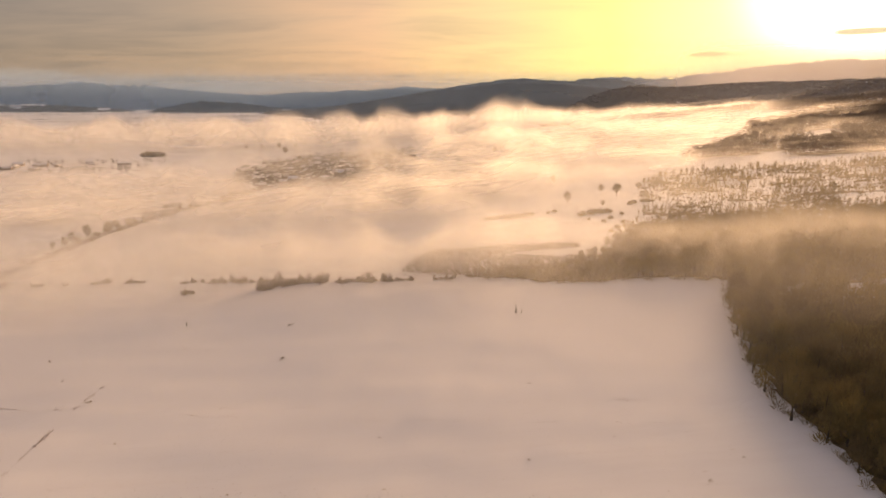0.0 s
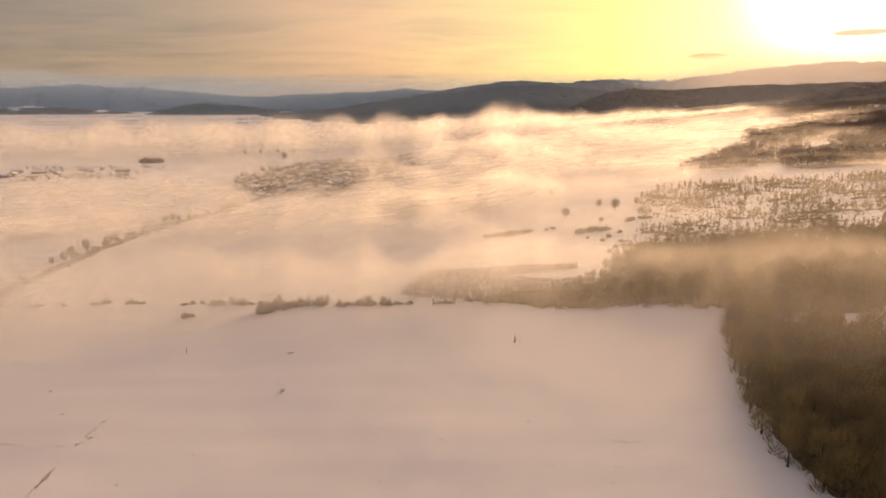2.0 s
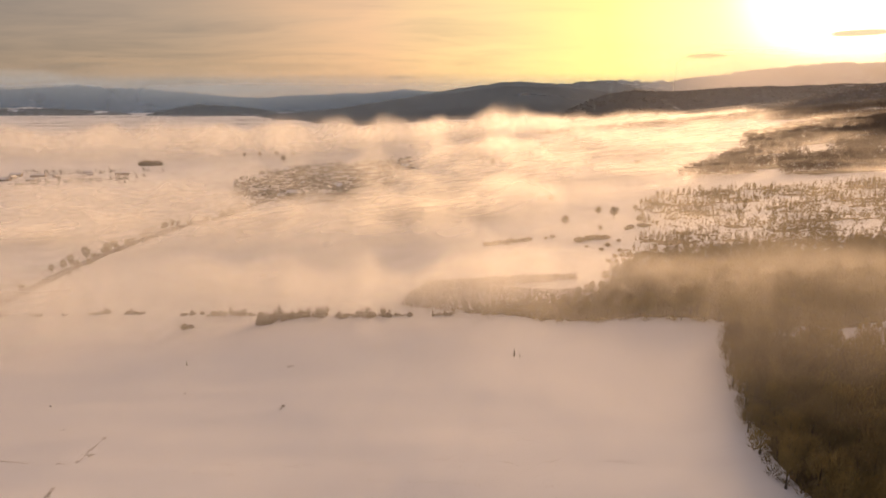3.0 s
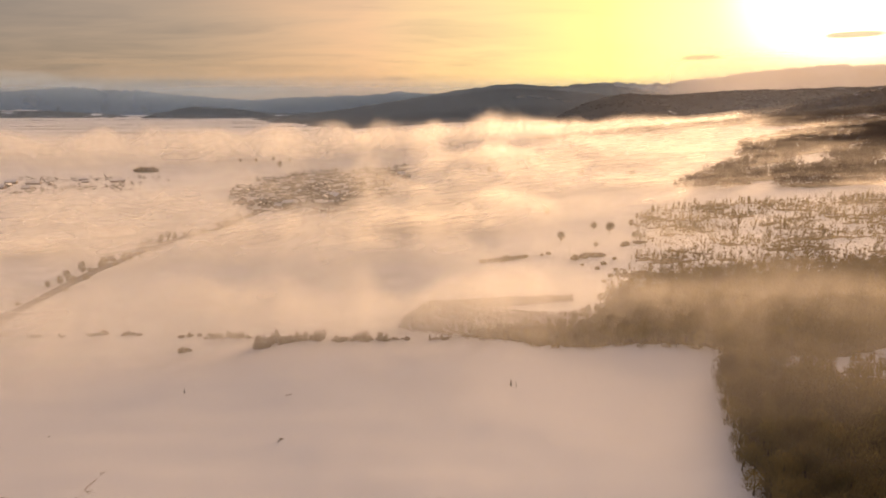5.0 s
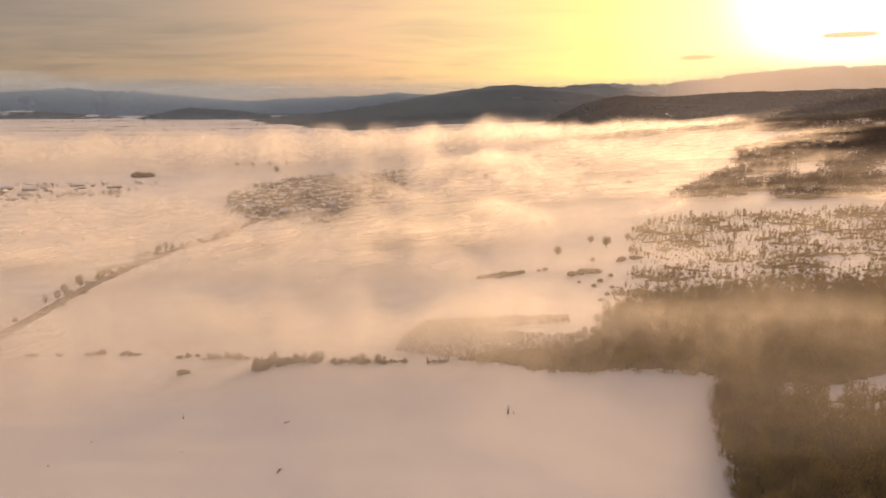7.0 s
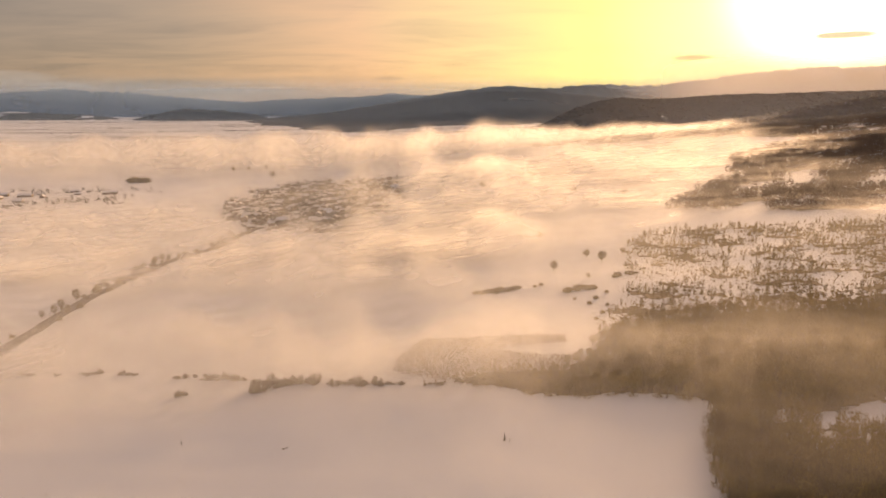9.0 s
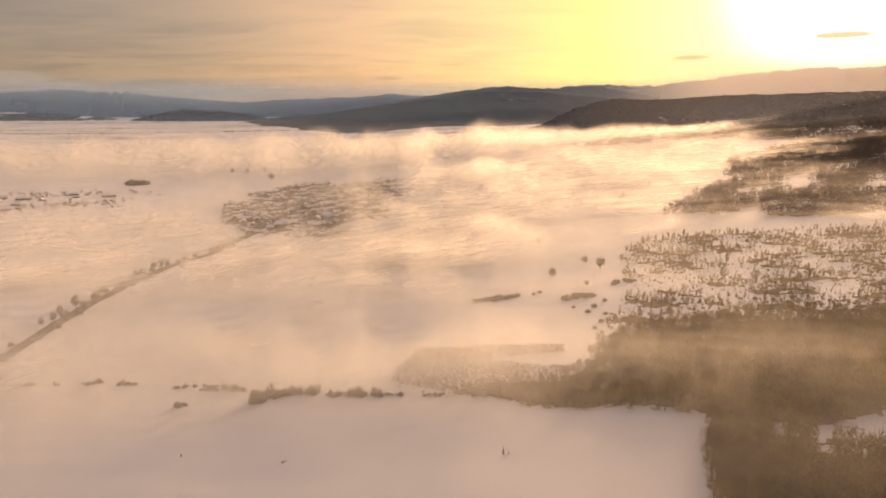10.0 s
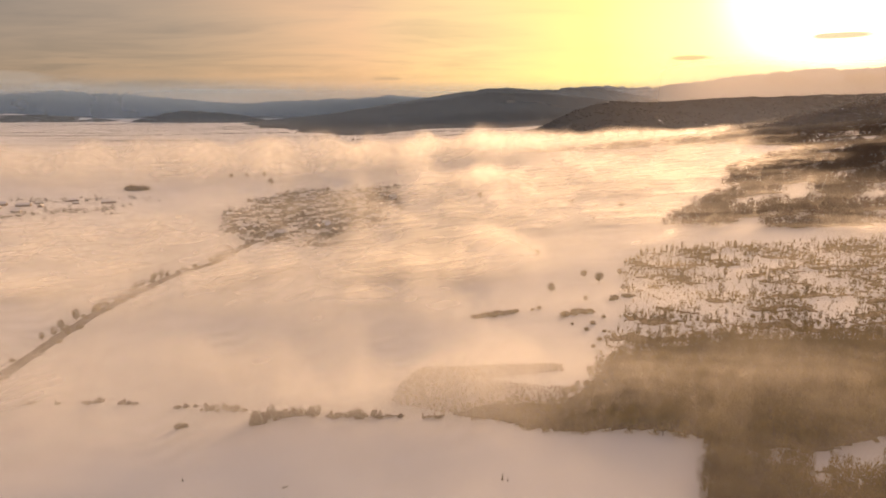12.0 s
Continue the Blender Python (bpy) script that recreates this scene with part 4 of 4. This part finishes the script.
thicket("village_trees", tx, ty, terrain(tx, ty), village_shapes, rng_of(304).uniform(0.6, 1.25, len(tx)), GARDEN, "bare garden trees and hedges among the houses", 305)
barns = Planter([
    house_kind(34, 12, 4.0, 3.0, "long farm barn with a snow-covered roof", 5, "barn", False),
    house_kind(20, 10, 3.6, 2.6, "farm building with a snowy gabled roof", 3, "farm_building", False)], "farm in the valley")
for k, x, y, q, s in ((0, -389, 776, 0.45, 0.8), (0, -476, 752, 0.2, 0.75), (1, -505, 756, 0.3, 1.0), (0, -488, 708, 0.1, 0.7), (1, -455, 705, 0.1, 0.8), (1, -520, 700, 0.15, 1.0), (1, -440, 792, 0.4, 0.8), (1, -535, 735, 0.2, 1.1), (1, -560, 780, 0.3, 1.0),
                      (1, -468, 770, 0.5, 0.7), (1, -452, 745, 1.9, 0.7), (1, -492, 730, 1.7, 0.8), (1, -425, 770, 0.3, 0.6), (1, -512, 722, 0.2, 0.7)):
    barns.put(k, x, y, q, (0.6 * s, 0.72 * s, 0.8 * s), 0.0)
rng = rng_of(311)
row_x, row_y = [], []
for x0, y0, x1, y1, n in ((-452, 672, -352, 716, 46), (-425, 700, -360, 728, 20), (-500, 775, -400, 800, 22), (-470, 640, -450, 650, 10), (-540, 668, -470, 690, 16)):
    f = rng.uniform(0, 1, n)
    row_x.append(x0 + f * (x1 - x0)), row_y.append(y0 + f * (y1 - y0) + rng.normal(0, 2.0, n))
row_x, row_y = np.concatenate(row_x), np.concatenate(row_y)
thicket("farm_hedge", row_x, row_y, terrain(row_x, row_y), village_shapes, rng.uniform(0.5, 1.0, len(row_x)), GARDEN, "dark bare hedge rows between the farm's snowy plots", 312)
fx, fy = scatter([(-580, 640), (-560, 800), (-440, 830), (-350, 850), (-330, 780), (-330, 660), (-420, 600)], 13.0, 306, lambda x, y: waves(x, y, 70, 47, 3) > 0.22)
thicket("farm_trees", fx, fy, terrain(fx, fy), village_shapes, rng_of(307).uniform(0.5, 1.1, len(fx)), GARDEN, "bare trees and hedges round the farm", 308)

rng = rng_of(321)
far_rows = [bush_shape(rng_of(322 + k), 5.0, 6.0, 22, 1.6) for k in range(3)]
rows_x, rows_y = [], []
for x0, y0, x1, y1, n in ((-1900, 2700, -700, 3150, 90), (-1500, 2450, -500, 2750, 70), (-900, 2650, -150, 2950, 80), (-650, 2350, 0, 2560, 70), (-1100, 3300, -600, 3420, 60), (-300, 2250, 150, 2380, 60),
                          (-2300, 3500, -1500, 3700, 60), (-1250, 2150, -700, 2250, 30), (-800, 1950, -500, 1990, 14), (0, 2650, 400, 2500, 60)):
    f = rng.uniform(0, 1, n) ** 0.8
    rows_x.append(x0 + f * (x1 - x0)), rows_y.append(y0 + f * (y1 - y0) + rng.normal(0, 14, n))
rows_x, rows_y = np.concatenate(rows_x), np.concatenate(rows_y)
thicket("far_hedgerows", rows_x, rows_y, terrain(rows_x, rows_y), far_rows, rng.uniform(0.5, 1.2, len(rows_x)), GARDEN, "dark bare hedgerows across the far snowy plain", 325)

# ---------------------------------------------------------------- mist
# banks of mist on the plan: x, y, half sizes, thickness
BANKS = ((-250, 430, 110, 150, 0.8), (-340, 560, 160, 90, 0.65), (15, 440, 90, 110, 0.93), (-30, 335, 90, 60, 0.5), (90, 580, 150, 130, 0.95), (30, 740, 160, 120, 0.8), (175, 374, 46, 9, 0.85), (245, 351, 60, 9, 0.85), (130, 440, 60, 36, 0.8), 
         (220, 660, 150, 150, 0.95), (300, 840, 180, 130, 0.95), (110, 152, 80, 16, 0.13), (95, 104, 40, 18, 0.1), (-60, 180, 110, 13, 0.5), (-185, 320, 55, 80, 0.12), (-130, 222, 80, 24, 0.6), (-70, 265, 130, 45, 0.4), (15, 200, 50, 20, 0.25),
         (-100, 380, 90, 70, 0.65), (-160, 640, 110, 110, 0.4), (0, 390, 80, 60, 0.5), (95, 130, 55, 26, 0.1), (-30, 195, 110, 26, 0.55))


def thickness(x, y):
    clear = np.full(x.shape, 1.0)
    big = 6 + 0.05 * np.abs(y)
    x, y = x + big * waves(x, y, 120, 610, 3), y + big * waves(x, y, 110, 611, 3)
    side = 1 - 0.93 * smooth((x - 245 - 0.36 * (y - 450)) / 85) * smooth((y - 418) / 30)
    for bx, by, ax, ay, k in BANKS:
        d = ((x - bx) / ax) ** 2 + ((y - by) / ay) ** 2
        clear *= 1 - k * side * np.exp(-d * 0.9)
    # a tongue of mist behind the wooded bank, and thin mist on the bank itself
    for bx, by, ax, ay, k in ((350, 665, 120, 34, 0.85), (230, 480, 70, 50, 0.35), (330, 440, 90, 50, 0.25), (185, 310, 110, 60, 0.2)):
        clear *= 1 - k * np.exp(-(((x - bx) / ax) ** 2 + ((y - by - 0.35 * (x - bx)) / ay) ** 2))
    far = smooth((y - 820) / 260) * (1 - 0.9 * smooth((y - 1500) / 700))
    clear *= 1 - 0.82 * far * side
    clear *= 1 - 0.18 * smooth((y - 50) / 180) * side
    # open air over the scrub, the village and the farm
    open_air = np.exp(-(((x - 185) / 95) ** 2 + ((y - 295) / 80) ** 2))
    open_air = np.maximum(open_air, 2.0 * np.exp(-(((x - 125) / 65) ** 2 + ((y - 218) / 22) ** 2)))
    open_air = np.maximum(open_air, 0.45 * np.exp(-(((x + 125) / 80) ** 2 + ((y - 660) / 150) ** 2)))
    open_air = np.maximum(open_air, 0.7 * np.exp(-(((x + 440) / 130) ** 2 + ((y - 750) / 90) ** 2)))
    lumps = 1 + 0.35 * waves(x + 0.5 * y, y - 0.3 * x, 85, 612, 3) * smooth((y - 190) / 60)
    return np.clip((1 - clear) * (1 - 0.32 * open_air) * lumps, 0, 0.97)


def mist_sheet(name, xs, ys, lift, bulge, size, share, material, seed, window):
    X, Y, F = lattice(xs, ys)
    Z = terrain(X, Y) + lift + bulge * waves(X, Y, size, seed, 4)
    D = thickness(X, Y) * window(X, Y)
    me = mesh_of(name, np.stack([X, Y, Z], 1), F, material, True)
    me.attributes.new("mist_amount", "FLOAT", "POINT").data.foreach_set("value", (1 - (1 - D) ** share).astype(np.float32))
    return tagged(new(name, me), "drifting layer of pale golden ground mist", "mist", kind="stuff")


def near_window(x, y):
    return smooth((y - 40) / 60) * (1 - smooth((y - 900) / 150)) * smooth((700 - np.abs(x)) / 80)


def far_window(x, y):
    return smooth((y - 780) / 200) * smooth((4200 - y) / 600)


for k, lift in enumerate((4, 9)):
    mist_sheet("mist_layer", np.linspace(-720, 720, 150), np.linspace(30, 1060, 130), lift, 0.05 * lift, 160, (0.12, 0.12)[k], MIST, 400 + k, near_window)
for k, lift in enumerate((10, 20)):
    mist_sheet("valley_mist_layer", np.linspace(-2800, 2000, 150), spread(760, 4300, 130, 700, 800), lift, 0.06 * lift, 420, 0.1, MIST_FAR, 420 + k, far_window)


def mist_curtain(y, step, seed):
    """One upright slice of the drifting mist, from side to side of the valley, with a billowing top."""
    A, S, F = lattice(np.linspace(-0.72, 0.72, 200), np.linspace(0, 1, 13))
    R = y + 0.4 * step * waves(A * y, A * 0 + seed * 17.0, 0.3 * y, 600, 4)
    X, Y = R * np.sin(A), R * np.cos(A)
    slope = smooth((X / y - 0.1) / 0.22)       # the layer thins out where the ground climbs
    crest = (14 + 32 * smooth((y - 450) / 800) * (1 - 0.75 * slope * (1 - 0.6 * smooth((y - 1250) / 100))) - 5 * slope) * (1 + (0.6 - 0.3 * slope) * waves(X, Y, 0.1 * y + 30, 601, 3))
    crest = crest + 8 * np.exp(-((Y - 138) / 36) ** 2) * smooth((X - 40) / 30)     # a plume rises from the wood
    Z = terrain(X, Y) + crest * S
    D = np.clip(thickness(X, Y), 0, 0.97) * smooth((y - 76) / 24) * smooth((2250 - y) / 700)
    body = smooth(S / 0.55) * (1 - smooth((S - 0.35) / 0.65))
    me = mesh_of("mist_curtain", np.stack([X, Y, Z], 1), F, DRIFT if y < 650 else DRIFT_FAR, True)
    # the soft mist has no facets of its own: its normals all look along the valley, swaying a little
    N = np.stack([-np.sin(A) + 0.12 * waves(X, Y, 0.09 * y, 602, 3), -np.cos(A), 0.15 * waves(X, Y, 0.12 * y, 603, 3)], 1)
    me.normals_split_custom_set_from_vertices((N / np.linalg.norm(N, axis=1, keepdims=True)).tolist())
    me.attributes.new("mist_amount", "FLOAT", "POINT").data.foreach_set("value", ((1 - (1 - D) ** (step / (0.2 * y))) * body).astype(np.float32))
    return tagged(new("mist_curtain", me), "drifting wisps of pale golden ground mist", "mist", kind="stuff")


y, seed = 84.0, 0
while y < 2250:
    mist_curtain(y, 0.05 * y, seed)
    y, seed = y * 1.05, seed + 1


def veil(y, amount, full, top, ground=-14.0, material=HAZE, begin=None):
    """An added sheet across the valley that imitates hazy air by its tint; it thins out upwards. begin: the bearing (x
    / y) past which it hangs.
    """
    w = y * 0.8 + 100
    X, S, F = lattice(np.linspace(-w, w, 90), np.linspace(0, 1, 24))
    Z = ground + (top - ground) * S
    Y = y + 0.03 * y * waves(X, X * 0, y, 500 + int(y), 2)
    D = amount * (1 - smooth((Z - full) / (top - full))) * smooth((Z - np.maximum(terrain(X, Y), ground)) / 12)
    if begin is not None:
        D = D * smooth((X / y - begin) / 0.2)
    me = mesh_of("haze", np.stack([X, Y, Z], 1), F, material, True)
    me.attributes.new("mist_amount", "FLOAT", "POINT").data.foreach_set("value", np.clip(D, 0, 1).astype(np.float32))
    return tagged(new("haze", me), "added tinted sheet imitating hazy dawn air over the valley", "haze", kind="stuff")


# two low pale sheets added as flare that lifts the dark near wood
veil(105, 0.05, 28, 52, ground=0.0, material=GLOW_HAZE, begin=0.1)
veil(165, 0.05, 28, 52, ground=0.0, material=GLOW_HAZE, begin=0.0)
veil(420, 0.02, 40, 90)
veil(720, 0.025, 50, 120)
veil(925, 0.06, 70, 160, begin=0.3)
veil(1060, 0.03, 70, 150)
# pale sheets from here on imitate the sun's glow over ridges and peaks
veil(1130, 0.05, 150, 260, material=GLOW_HAZE, begin=0.25)
veil(1470, 0.06, 150, 280, material=GLOW_HAZE, begin=0.12)
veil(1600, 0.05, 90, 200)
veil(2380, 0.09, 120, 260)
veil(2520, 0.6, 235, 330, material=GLOW_HAZE, begin=0.27)
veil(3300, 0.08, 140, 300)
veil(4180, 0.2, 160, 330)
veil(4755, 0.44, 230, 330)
veil(4895, 0.3, 300, 480, material=GLOW_HAZE, begin=0.2)
